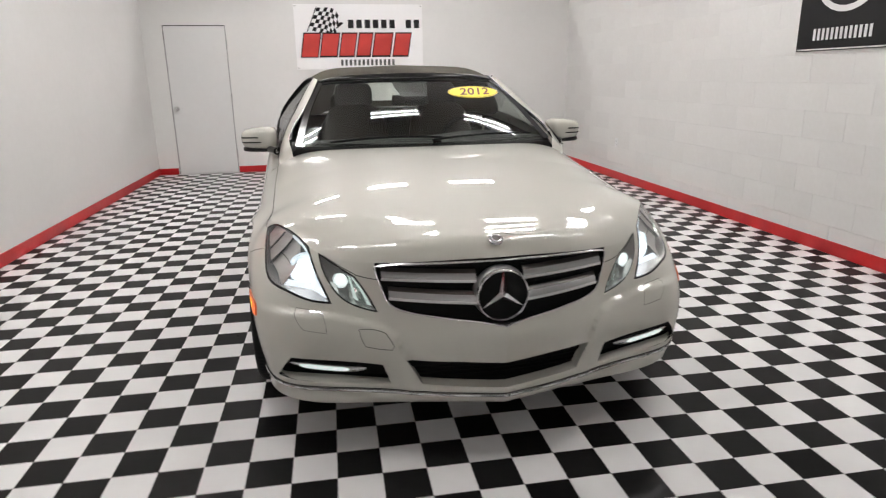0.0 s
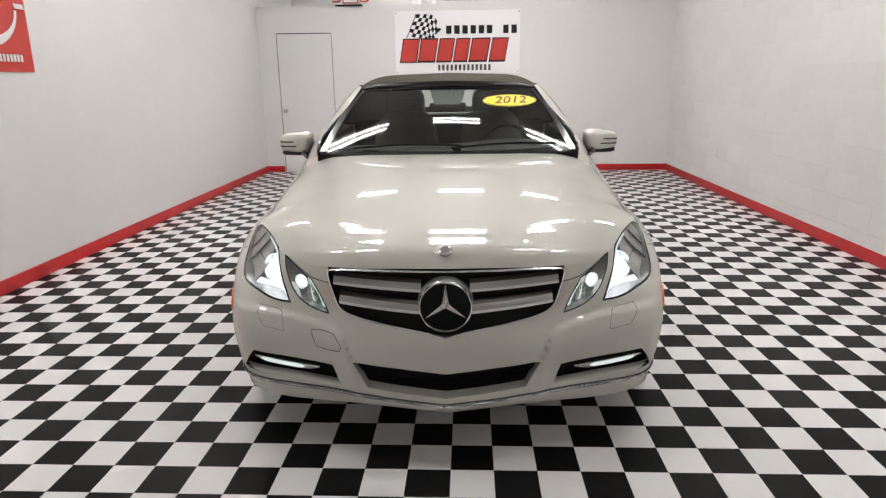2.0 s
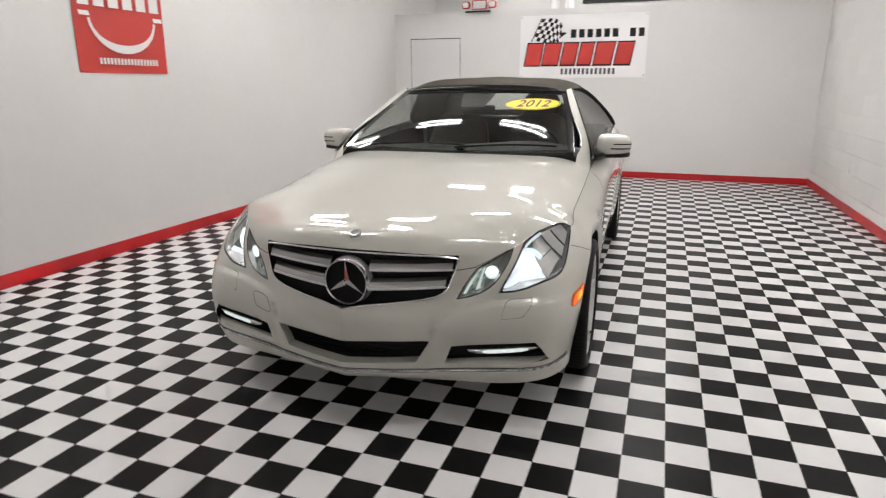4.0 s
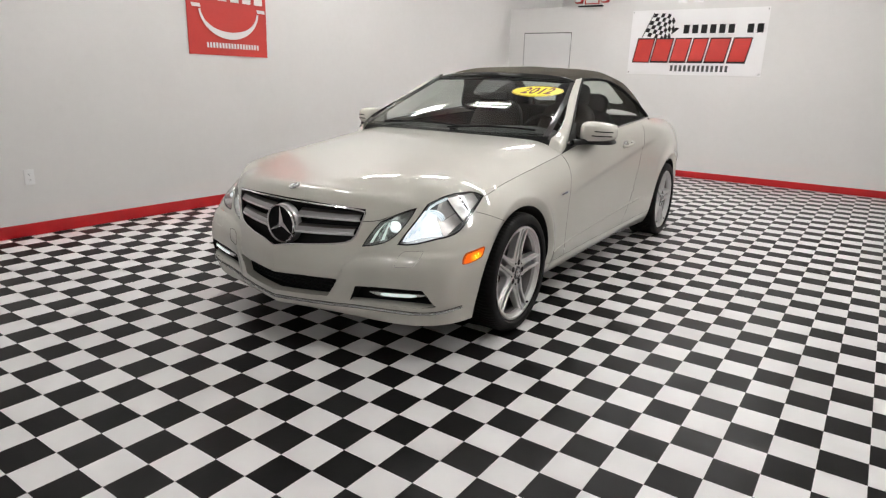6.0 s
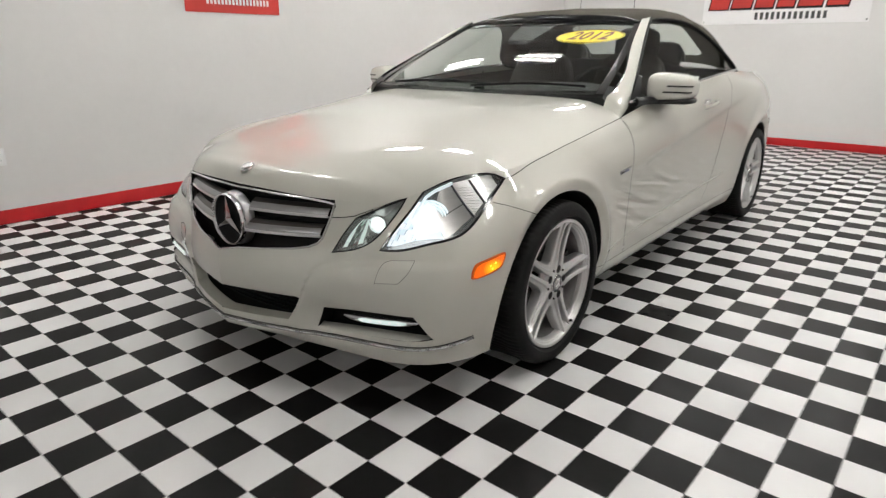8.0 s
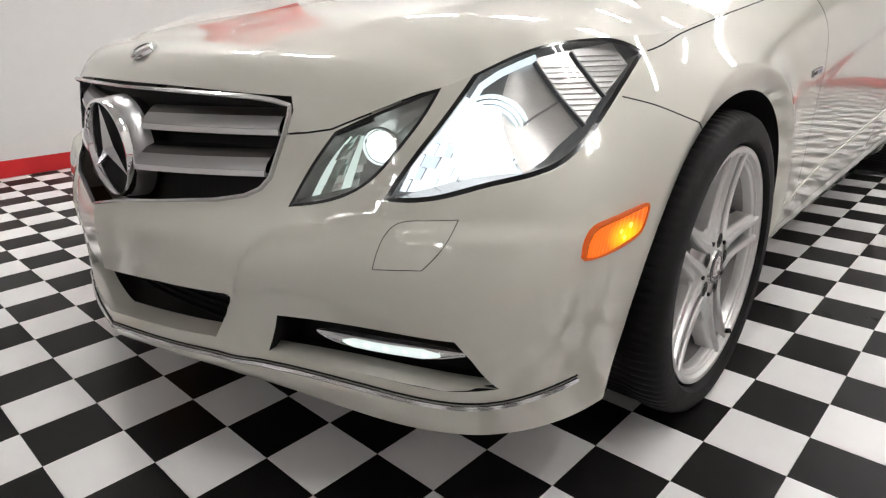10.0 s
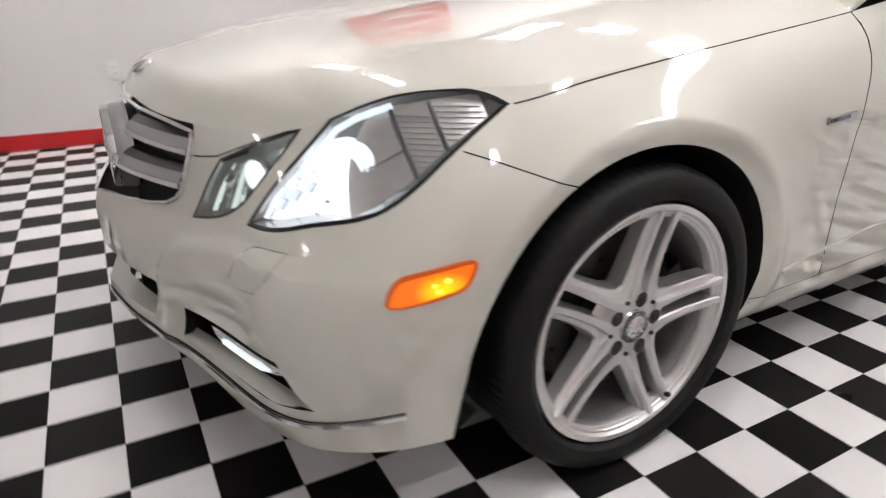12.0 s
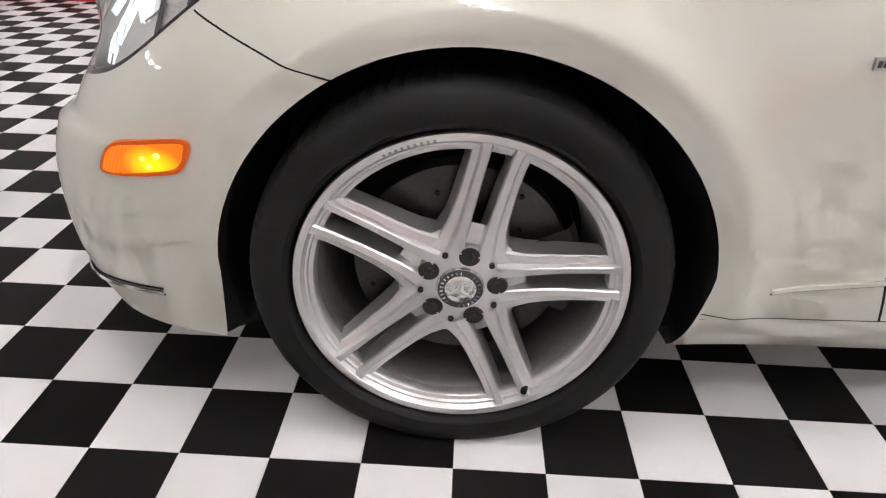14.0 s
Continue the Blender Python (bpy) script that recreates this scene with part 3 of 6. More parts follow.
def well(loop, way, depth, shrink=0.8, steps=3):
    """A bowl behind an opening: from its edge inward along way."""
    way = Vector(way).normalized()
    P = [Vector(p) for p in loop]
    mid = sum(P, Vector()) / len(P)
    rows = []
    for k in range(steps + 1):
        s = 1 - (1 - shrink) * (k / steps) ** 1.5
        rows.append([mid + (p - mid) * s + way * depth * k / steps for p in P + P[:1]])
    rows.append([mid + way * depth * 1.05 + (p - mid) * 0.02 for p in P + P[:1]])
    return grid_mesh(np.array([[tuple(p) for p in r] for r in rows]))


front_zone = lambda f: f.calc_center_median().y < 0.32 and f.calc_center_median().x < 0.85
left_zone = lambda f: abs(f.normal.x) > 0.3 and f.calc_center_median().y > 0.25
holes = {}
bmesh.ops.delete(left, geom=cut(left, GRILLE, FRONT, 0.03, front_zone), context="FACES")
bmesh.ops.delete(left, geom=cut(left, INTAKE, FRONT, 0.03, front_zone), context="FACES")
bmesh.ops.delete(left, geom=cut(left, FOG, FRONT, 0.03, front_zone), context="FACES")
for yc, zc, r in ARCHES:
    ring = [(1, *arch_point(yc, zc, r, k * math.pi / 40)) for k in range(-12, 53)]
    bmesh.ops.delete(left, geom=cut(left, ring, LEFT, 0.04, left_zone), context="FACES")
lamp_zone = lambda f: f.calc_center_median().y < 0.64 and f.calc_center_median().z > 0.48
holes["main"] = take(left, cut(left, MAIN_LAMP, CORNER, 0.03, lamp_zone))
holes["side"] = take(left, cut(left, SIDE_LAMP, CORNER, 0.03, lamp_zone))
holes["marker"] = take(left, cut(left, MARKER, LEFT, 0.03, lambda f: f.calc_center_median().x > 0.7 and f.calc_center_median().y < 0.6))
washer_line = WASHER + WASHER[:1]
groove(left, HOOD_CORNER, FRONT, 0.003, lambda f: f.calc_center_median().y < 0.30)
groove(left, BUMPER_SEAM, LEFT, 0.0024, lambda f: f.calc_center_median().x > 0.7)
groove(left, DOOR_FRONT, LEFT, 0.004, left_zone)
groove(left, DOOR_REAR, LEFT, 0.003, left_zone)
groove(left, SILL, LEFT, 0.002, left_zone)
groove(left, REAR_SEAM, LEFT, 0.004, left_zone)
groove(left, washer_line, CORNER, 0.0011, lambda f: f.calc_center_median().y < 0.3 and 0.55 < f.calc_center_median().x < 0.72)

hood_half = grid_mesh(HOOD_NET)
panels = []
for piece in islands(left):
    c, area = middle_of(piece), sum(f.calc_area() for f in piece.faces)
    if area < 0.0006:
        piece.free()
    elif c.z > 0.635 and c.y < 0.32 and area < 0.04:
        me = bpy.data.meshes.new("scrap")
        piece.to_mesh(me)
        hood_half.from_mesh(me)
        bpy.data.meshes.remove(me)
        piece.free()
    elif area < 0.012 and c.y < 0.4:
        panels.append(("washer_cover", piece, "pearl white washer jet cover"))
    elif c.y < 0.45:
        panels.append(("bumper", piece, ""))
    elif c.z < 0.26:
        panels.append(("sill", piece, "pearl white sill panel"))
    elif c.y < 1.35:
        panels.append(("fender", piece, ""))
    elif c.y < 2.7:
        panels.append(("door", piece, ""))
    elif c.y < 4.1 and c.z > 0.3:
        panels.append(("quarter_panel", piece, ""))
    else:
        panels.append(("rear_bumper", piece, ""))


def both_sides(bm, weld=True):
    """Joins a half with its mirror image."""
    me = bpy.data.meshes.new("scrap")
    other = mirrored(bm)
    other.to_mesh(me)
    other.free()
    bm.from_mesh(me)
    bpy.data.meshes.remove(me)
    if weld:
        bmesh.ops.remove_doubles(bm, verts=bm.verts, dist=0.0006)
    return bm


def pair(name, bm, mat, label="", parent=CAR, smooth=True):
    """A part on the car's left and its twin on the right."""
    other = mirrored(bm)
    return part(name, bm, mat, parent, label, smooth), part(name, other, mat, parent, label, smooth)


DOORS = []
for name, piece, label in panels:
    if name in ("bumper", "rear_bumper"):
        part("front_bumper" if name == "bumper" else name, both_sides(piece), "paint", CAR, smooth=True)
    elif name == "door":
        DOORS = pair(name, piece, "paint", label)
    else:
        pair(name, piece, "paint", label)
bmesh.ops.remove_doubles(hood_half, verts=[v for v in hood_half.verts if v.is_boundary], dist=0.0015)
part("hood", both_sides(hood_half), "paint", CAR, smooth=True)

# dark seals behind the joints
def seal(line, way, width=0.024, deep=0.008):
    way = Vector(way).normalized()
    pts = []
    for A, B in zip(line, line[1:]):
        n = max(2, int((Vector(B) - Vector(A)).length / 0.04))
        pts += [Vector(A).lerp(Vector(B), k / n) for k in range(n)]
    pts.append(Vector(line[-1]))
    on = on_skirt([Vector((1, p.y, p.z)) if way.x == -1 else Vector((p.x, -1, p.z)) if way.y == 1 else p for p in pts], way)
    return ribbon([p + way * deep for p in on], width, 0.002, lambda p: Vector((0, 0.3, 1)) if abs(way.x) < 0.9 else Vector((0, 1, 0.35)))


for line, way in ((BUMPER_SEAM[:-1] + [(0, .622, .624)], LEFT), (DOOR_FRONT, LEFT), (DOOR_REAR, LEFT), (SILL, LEFT), (REAR_SEAM, LEFT), (HOOD_CORNER[:-1], FRONT)):
    pair("seal", seal(line, way), "shell", "black rubber joint seal")
edge = skirt(np.linspace(u_at(0.50), U_COWL, 60), np.array([0.0]))[:, 0]
edge = edge[edge[:, 1] > 0.60]
pair("seal", ribbon([Vector(p) + Vector((-0.022, 0.0, -0.020)) for p in edge], 0.036, 0.002, (1, 0, 0.4)), "shell", "black rubber joint seal")

# hood and fender part by a fine joint
joint = [Vector(p) + Vector((0.0004, 0, -0.0006)) for p in skirt(US[:150], np.array([0.0]))[:, 0] if p[1] > 0.95]
joint = [p + Vector((0.0006, 0, 0)) for p in on_skirt([Vector((1.0, .560, .743)).lerp(Vector((1.0, joint[0].y, joint[0].z)), k / 15) for k in range(15)], LEFT)] + joint
pair("hood_joint", tube(joint, 0.0014, 8), "shell", "dark joint between hood and fender")

# wheel wells
for yc, zc, r in ARCHES:
    liner = bmesh.new()
    rows = []
    for k in range(-12, 93):
        w = k * math.pi / 80
        ey, ez = arch_point(yc, zc, r + 0.002, w)
        e = on_skirt([(1.0, ey, max(0.17, ez))], LEFT)[0]
        s = [(e.x - 0.001, e.y, e.z)]
        for x, rr in ((-0.02, r - 0.006), (-0.06, r - 0.002), (-0.18, r - 0.01), (-0.33, r - 0.02)):
            s.append((e.x + x, yc + rr * math.cos(w), max(0.195, zc + rr * 1.05 * math.sin(w))))
        s.append((0.52, yc, zc + 0.02))
        rows.append(s)
    grid_mesh(np.array(rows), liner)
    pair("wheel_liner", liner, "shell", "black plastic wheel arch liner")

# underside
under = bmesh.new()
box(under, (-0.60, 0.34, 0.19), (0.60, 4.35, 0.24), 0.01)
part("underbody", under, "shell", CAR, "black plastic underbody tray", smooth=False)

# ---- grille, emblem and intake ----
def loop_points(loop, way, step=0.02):
    P = [Vector(p) for p in loop]
    out = []
    for A, B in zip(P, P[1:]):
        n = max(1, int((B - A).length / step))
        out += [A.lerp(B, k / n) for k in range(n)]
    return out + [P[-1]]


GRILLE_TOP = [(0, .060, .692), (.20, .074, .692), (.36, .106, .689), (.405, .122, .684)]
grille_edge = [Vector(p) for p in GRILLE_TOP] + on_skirt([(x, -1, z) for x, y, z in ((.424, 0, .676), (.424, 0, .660), (.416, 0, .630), (.392, 0, .563), (.376, 0, .544), (.350, 0, .531), (.299, 0, .521), (.19, 0, .510), (.086, 0, .500), (.0, 0, .484))], FRONT)
GR = part("grille", grid_mesh(np.array([[(x, 0.075 + 0.35 * x * x + (0.70 - z) * -0.20 + 0.03, z) for x in np.linspace(-.425, .425, 24)] for z in np.linspace(.46, .688, 8)])), "shell", CAR, "dark grille backing")
both = [Vector((-p.x, p.y, p.z)) for p in grille_edge[1:-1]]
ring = grille_edge + both[::-1]
part("chrome_frame", ribbon([p + Vector((0, -0.003, 0)) for p in ring], 0.0042, 0.007, lambda p: (p.x, 0, p.z - 0.60), closed=True), "chrome_soft", GR, "thin chrome grille surround")


def louver(z0, z1, x1, y0, y1, profile):
    """A stretch of the section of a curved grille bar."""
    rows = []
    for f in np.linspace(0, 1, 14):
        x, z = 0.085 + (x1 - 0.085) * f, z0 + (z1 - z0) * f
        y = y0 + (y1 - y0) * (0.55 * f + 0.45 * f * f)
        rows.append([(x, y + dy, z + dz) for dy, dz in profile])
    return grid_mesh(np.array(rows))


for z0, z1, x1, y0, y1 in ((.632, .640, .404, .048, .124), (.563, .574, .382, .018, .104)):
    bar = louver(z0, z1, x1, y0, y1, ((.013, .018), (.006, .011), (.002, .004), (.000, -.002), (.002, -.010), (.012, -.014), (.035, -.010)))
    tip = [(0.085 + (x1 - 0.085) * f, y0 + (y1 - y0) * (0.55 * f + 0.45 * f * f) - 0.001, z0 + (z1 - z0) * f - 0.006) for f in np.linspace(0, 1, 14)]
    pair("grille_bar", bar, "louver", "satin silver grille bar", GR)
    # shoulder and back darken in steps for the shade inside the grille
    pair("bar_shoulder", louver(z0, z1, x1, y0, y1, ((.030, .0295), (.022, .026), (.013, .018))), "lamp_band", "dark shoulder of the grille bar, for the shade in the grille", GR)
    pair("bar_back", louver(z0, z1, x1, y0, y1, ((.035, -.010), (.050, .034), (.030, .0295))), "shell", "black back of the grille bar, for the shade in the grille", GR)
    pair("bar_trim", ribbon(tip, 0.009, 0.004, (0, 0, 1)), "bar_chrome", "chrome edge of the grille bar", GR)
EM = Vector((0, 0.012, 0.580))
disc = lathe([(0.0, 0.0), (0.070, 0.0), (0.086, 0.001), (0.0915, 0.002), (0.0915, 0.055)], 48, "y")
bmesh.ops.translate(disc, verts=disc.verts, vec=EM + Vector((0, 0.012, 0)))
part("emblem_disc", disc, "shell", GR, "black emblem disc")
collar = lathe([(0.090, 0.010), (0.0945, 0.018), (0.0965, 0.030), (0.098, 0.046)], 48, "y")
bmesh.ops.translate(collar, verts=collar.verts, vec=EM)
part("emblem_collar", collar, "louver", GR, "satin silver collar behind the emblem")
rim_ring = lathe([(0.083, 0.012), (0.0835, 0.0), (0.087, -0.005), (0.091, -0.005), (0.0935, 0.002), (0.0935, 0.010), (0.090, 0.012)], 64, "y")
bmesh.ops.translate(rim_ring, verts=rim_ring.verts, vec=EM)
part("emblem_ring", rim_ring, "chrome", GR, "chrome emblem ring")
star = bmesh.new()
for k in range(3):
    a = math.pi / 2 + k * 2 * math.pi / 3
    d, n = Vector((math.cos(a), 0, math.sin(a))), Vector((-math.sin(a), 0, math.cos(a)))
    hub, ridge = EM + Vector((0, -0.004, 0)), EM + Vector((0, -0.010, 0))
    tip_v = star.verts.new(EM + d * 0.084 + Vector((0, -0.002, 0)))
    mid_v = star.verts.new(ridge)
    sides = [star.verts.new(EM + (d * math.cos(math.pi / 3) + n * s * math.sin(math.pi / 3)) * 0.015 + Vector((0, 0.004, 0))) for s in (1, -1)]
    star.faces.new((mid_v, sides[0], tip_v)), star.faces.new((mid_v, tip_v, sides[1]))
part("emblem_relief", star, "chrome", GR, "chrome three-armed emblem", smooth=False)

badge = lathe([(0.0, -0.0045), (0.014, -0.005), (0.022, -0.004), (0.0262, -0.0015), (0.0275, 0.004)], 36, "y")
bmesh.ops.rotate(badge, verts=badge.verts, cent=(0, 0, 0), matrix=Matrix.Rotation(radians(-63), 3, "X"))
bmesh.ops.translate(badge, verts=badge.verts, vec=(0, 0.110, 0.7545))
BADGE = part("hood_badge", badge, "chrome", CAR, "small round silver hood badge")
inner = lathe([(0.0155, -0.0058), (0.0200, -0.0052), (0.0208, -0.0035)], 36, "y")
bmesh.ops.rotate(inner, verts=inner.verts, cent=(0, 0, 0), matrix=Matrix.Rotation(radians(-63), 3, "X"))
bmesh.ops.translate(inner, verts=inner.verts, vec=(0, 0.110, 0.7545))
part("badge_ring", inner, "louver", BADGE)

intake = bmesh.new()
edge = on_skirt([(x, -1, z) for x, y, z in loop_points(INTAKE[1:-1], FRONT)], FRONT)
full = edge + [Vector((-p.x, p.y, p.z)) for p in edge[1:-1]][::-1]
rows = [[tuple(p + Vector((0, d, (0.14 * d if p.z < 0.31 else -0.1 * d)))) for p in full + full[:1]] for d in (0.0, 0.012, 0.03, 0.044)]
part("intake_flange", grid_mesh(np.array(rows)), "paint", CAR, "pearl white rim of the lower intake")
IN = part("lower_intake", grid_mesh(np.array([[(x, 0.076 + dy + 0.33 * x * x, z) for x in np.linspace(-.37, .37, 20)] for z, dy in ((.232, -.052), (.240, -.02), (.255, 0), (.30, 0), (.37, 0), (.385, -.03))])), "shell", CAR, "black lower air intake")
for z in np.linspace(.272, .348, 6):
    part("slat", ribbon([(x, 0.062 + 0.33 * x * x, z) for x in np.linspace(-.32, .32, 17)], 0.003, 0.010, (0, 0, 1)), "shell", IN)

# ---- fog recess and day light ----
edge = on_skirt([(x, -1, z) for x, y, z in loop_points(FOG + FOG[:1], FRONT)[:-1]], FRONT)
rows = [[tuple(p + Vector((-0.012 * d / 0.07, d, s * (0.31 - p.z)))) for p in edge + edge[:1]] for d, s in ((0.0, 0.0), (0.03, 0.02), (0.07, 0.06))]
rows.append([(0.58, 0.22, 0.31)] * len(rows[0]))
pair("fog_recess", grid_mesh(np.array(rows)), "shell", "black recess in the bumper")
low = on_skirt([(x, -1, z) for x, z in ((.780, .277), (.75, .272), (.713, .268), (.64, .265), (.555, .262), (.472, .260), (.388, .262))], FRONT)
deep = [p + Vector((-0.004, 0.026, dz)) for p, dz in zip(low, (.004, .012, .018, .019, .018, .015, .010))]
mid_s = [(a + b) / 2 + Vector((0, 0.004, -0.004)) for a, b in zip(low, deep)]
sh = np.array([[tuple(a + Vector((0, 0.003, -0.007))), tuple(a), tuple(b), tuple(c), tuple(c + Vector((0, 0.004, -0.02)))] for a, b, c in zip(low, mid_s, deep)])
pair("fog_shelf", grid_mesh(sh), "paint", "pearl white shelf below the recess", smooth="all")
lamp_line = on_skirt([(x, -1, z) for x, z in ((.470, .304), (.52, .302), (.58, .305), (.64, .311), (.70, .318), (.735, .322))], FRONT)
lamp_line = [p + Vector((0, 0.018, 0.007)) for p in lamp_line]
body, glow = bmesh.new(), bmesh.new()
tube(smooth_line([tuple(p) for p in lamp_line], 16).tolist(), [0.004, 0.009, 0.0120, 0.0130, 0.0135, 0.0135, 0.0135, 0.0135, 0.0135, 0.0135, 0.0133, 0.0128, 0.0120, 0.010, 0.007, 0.004], 14, body)
led = [p + Vector((0.003, -0.0085, 0.0)) for p in lamp_line[1:5]]
tube(smooth_line([tuple(p) for p in led], 14).tolist(), [0.003, 0.006] + [0.0082] * 10 + [0.006, 0.003], 12, glow)
DAY = pair("day_light", body, "lamp_silver", "slim day running light in a chrome housing")
led_other = mirrored(glow)
part("led_strip", glow, "led", DAY[0], "white lit LED strip")
part("led_strip", led_other, "led", DAY[1], "white lit LED strip")
for k in range(5):
    p = lamp_line[1].lerp(lamp_line[4], 0.12 + 0.19 * k) + Vector((0.003, -0.0160, 0.0))
    dot = bmesh.new()
    bmesh.ops.create_uvsphere(dot, u_segments=10, v_segments=6, radius=0.0036, matrix=Matrix.Translation(p) @ Matrix.Diagonal((1.9, 0.5, 1, 1)))
    dot_other = mirrored(dot)
    part("diode", dot, "led_hot", DAY[0])
    part("diode", dot_other, "led_hot", DAY[1])

# square tow eye cover on one side of the bumper
cover = rounded([(.491, 0, .463), (.470, 0, .4665), (.445, 0, .4665), (.420, 0, .463), (.400, 0, .456), (.386, 0, .432), (.376, 0, .410), (.384, 0, .400), (.418, 0, .3995), (.446, 0, .402), (.470, 0, .406), (.484, 0, .435)], [0, 4, 7, 10])
part("tow_cover_joint", mirrored(tube([outward(p, 0.0002) for p in on_skirt([(p.x, -1, p.z) for p in cover], FRONT)], 0.0011, 6, closed=True)), "shell", CAR, "fine joint round the tow eye cover")

# ---- chrome line on the bumper lip ----
lip = skirt(np.linspace(U_NOSE, u_at(0.375), 70), np.array([5.0]))[:, 0]
lip = [outward(Vector(p) + Vector((0, 0, 0.006)), 0.003) for p in lip]
strip = ribbon([(-p.x, p.y, p.z) for p in lip[:0:-1]] + [tuple(p) for p in lip], 0.0075, 0.006, (0, 0, 1))
part("lip_trim", strip, "chrome_soft", CAR, "thin chrome strip along the bumper lip")
for dz in (-0.0068, 0.0068):
    line = [(-p.x, p.y, p.z + dz) for p in lip[:0:-1]] + [(p.x, p.y, p.z + dz) for p in lip]
    part("lip_joint", tube([outward((x, y, z), 0.0006) for x, y, z in line[len(lip) - 1:]], 0.0018, 6), "shell", CAR, "dark joint beside the chrome strip")
    part("lip_joint", mirrored(tube([outward((abs(x), y, z), 0.0006) for x, y, z in line[len(lip) - 1:]], 0.0018, 6)), "shell", CAR, "dark joint beside the chrome strip")

# ---- headlamps ----
def shrunk(bm_faces, loop, way, by):
    """Splits a lens in its dark border and its clear inside."""
    inside = cut(bm_faces, grown(loop, way, -by), way, 0.03, lambda f: True)
    clear = take(bm_faces, inside)
    return bm_faces, clear


for side in (1, -1):
    def put(bm_p):
        if side > 0:
            return bm_p
        other = mirrored(bm_p)
        bm_p.free()
        return other

    border, clear = holes["main"].copy(), None
    bmesh.ops.recalc_face_normals(border, faces=border.faces)
    border, clear = shrunk(border, MAIN_LAMP, CORNER, 0.0072)
    LAMP = part("headlamp", put(well(on_skirt(grown(MAIN_LAMP, CORNER, -0.004), CORNER), (-0.45, 0.85, -0.05), 0.13, 0.72)), "lamp_grey", CAR, "lit headlamp with a clear lens and black edge")
    part("lens_border", put(border), "gloss_black", LAMP, "black lens border")
    part("lens", put(clear), "lens", LAMP, "clear headlamp lens", smooth="all").visible_shadow = False
    # projector with its bright bowl
    c = Vector((0.668, 0.322, 0.622))
    aim = Matrix.Translation(c) @ Vector((0.42, -0.90, 0.02)).to_track_quat("Z", "Y").to_matrix().to_4x4()
    ball = lathe([(0.0, 0.020), (0.014, 0.019), (0.028, 0.014), (0.038, 0.005), (0.043, -0.006)], 40, "z")
    ball.transform(aim)
    part("projector", put(ball), "beam", LAMP, "bright white lit projector")
    # the rings emit a pale glow for light spilling from the projector
    for r0, r1, d in ((0.0445, 0.0500, 0.000), (0.0525, 0.0575, -0.004), (0.0600, 0.0655, -0.010)):
        dish = lathe([(r0, d - 0.010), (r0, d), ((r0 + r1) / 2, d + 0.004), (r1, d), (r1, d - 0.012)], 40, "z")
        dish.transform(aim)
        part("projector_bezel", put(dish), "halo", LAMP, "pale ring round the projector, glowing for its spilled light")
    # reflector towards the grille, broken into facets: emission stands for light and shade
    rows = np.stack([smooth_line(line, 9) for line in ([(.586, .206, .550), (.606, .246, .622), (.626, .300, .688)],
                                                       [(.606, .238, .546), (.622, .276, .608), (.640, .322, .678)],
                                                       [(.636, .276, .552), (.648, .312, .600), (.656, .345, .662)])], 1)
    rows = spline([0, 1, 2], rows.transpose(1, 0, 2), np.linspace(0, 2, 7)).transpose(1, 0, 2)
    lit, dull = bmesh.new(), bmesh.new()
    for r in range(8):
        for q in range(6):
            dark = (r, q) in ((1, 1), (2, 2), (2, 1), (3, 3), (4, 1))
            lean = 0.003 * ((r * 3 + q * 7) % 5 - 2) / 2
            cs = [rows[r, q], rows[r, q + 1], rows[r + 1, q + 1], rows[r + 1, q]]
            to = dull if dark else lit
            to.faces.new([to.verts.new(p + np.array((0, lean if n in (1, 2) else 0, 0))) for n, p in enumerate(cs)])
    part("reflector", put(lit), "beam_soft", LAMP, "faceted reflector beside the projector, glowing for the lamp light on it", smooth=False)
    part("reflector_facets", put(dull), "facet_dim", LAMP, "reflector facets with a weaker glow for shade", smooth=False)
    # satin liner towards the fender, with a divider and two ribbed prisms at its rear
    def behind_lens(y, z, deep):
        p = Vector(on_skirt([(1.0, y, z)], LEFT)[0])
        return p - Vector((0.86, -0.30, 0.0)) * deep
    floor_z = lambda y: np.interp(y, [.25, .29, .33, .37, .41, .45, .49, .53], [.562, .574, .592, .620, .651, .679, .703, .726]) + 0.006
    roof_z = lambda y: np.interp(y, [.25, .28, .32, .36, .40, .46, .52], [.646, .678, .720, .734, .748, .760, .767]) - 0.010
    liner = []
    for f in np.linspace(0, 1, 12):
        row = []
        for g in np.linspace(0, 1, 12):
            y = (0.292 + 0.075 * g ** 1.6) * (1 - f) + (0.388 + 0.012 * g) * f
            z = floor_z(y) * (1 - g) + roof_z(y) * g
            row.append(tuple(behind_lens(y, z, 0.016 + 0.026 * math.sin(math.pi * (0.15 + 0.75 * f)) * (1 - 0.6 * g))))
        liner.append(row)
    part("liner", put(grid_mesh(np.array(liner))), "lamp_liner", LAMP, "satin grey liner of the lamp")
    bar = ribbon([Vector(r[4]) + Vector((0.002, -0.001, 0)) for r in liner[4:]], 0.003, 0.003, (0, 0, 1))
    part("light_guide", put(bar), "lamp_grey", LAMP, "dark divider in the lamp")
    for y0, y1 in ((.396, .440), (.448, .512)):
        back = [[tuple(behind_lens(y, floor_z(y) * (1 - g) + roof_z(y) * g, 0.016)) for y in np.linspace(y0 - .004, y1 + .004, 5)] for g in (0, .25, .5, .75, 1)]
        prism = part("side_prism", put(grid_mesh(np.array(back))), "lamp_liner", LAMP, "pale ribbed prism of the side marker")
        low_z, high_z = floor_z(y0), floor_z(y1) * 0.3 + roof_z(y1) * 0.7
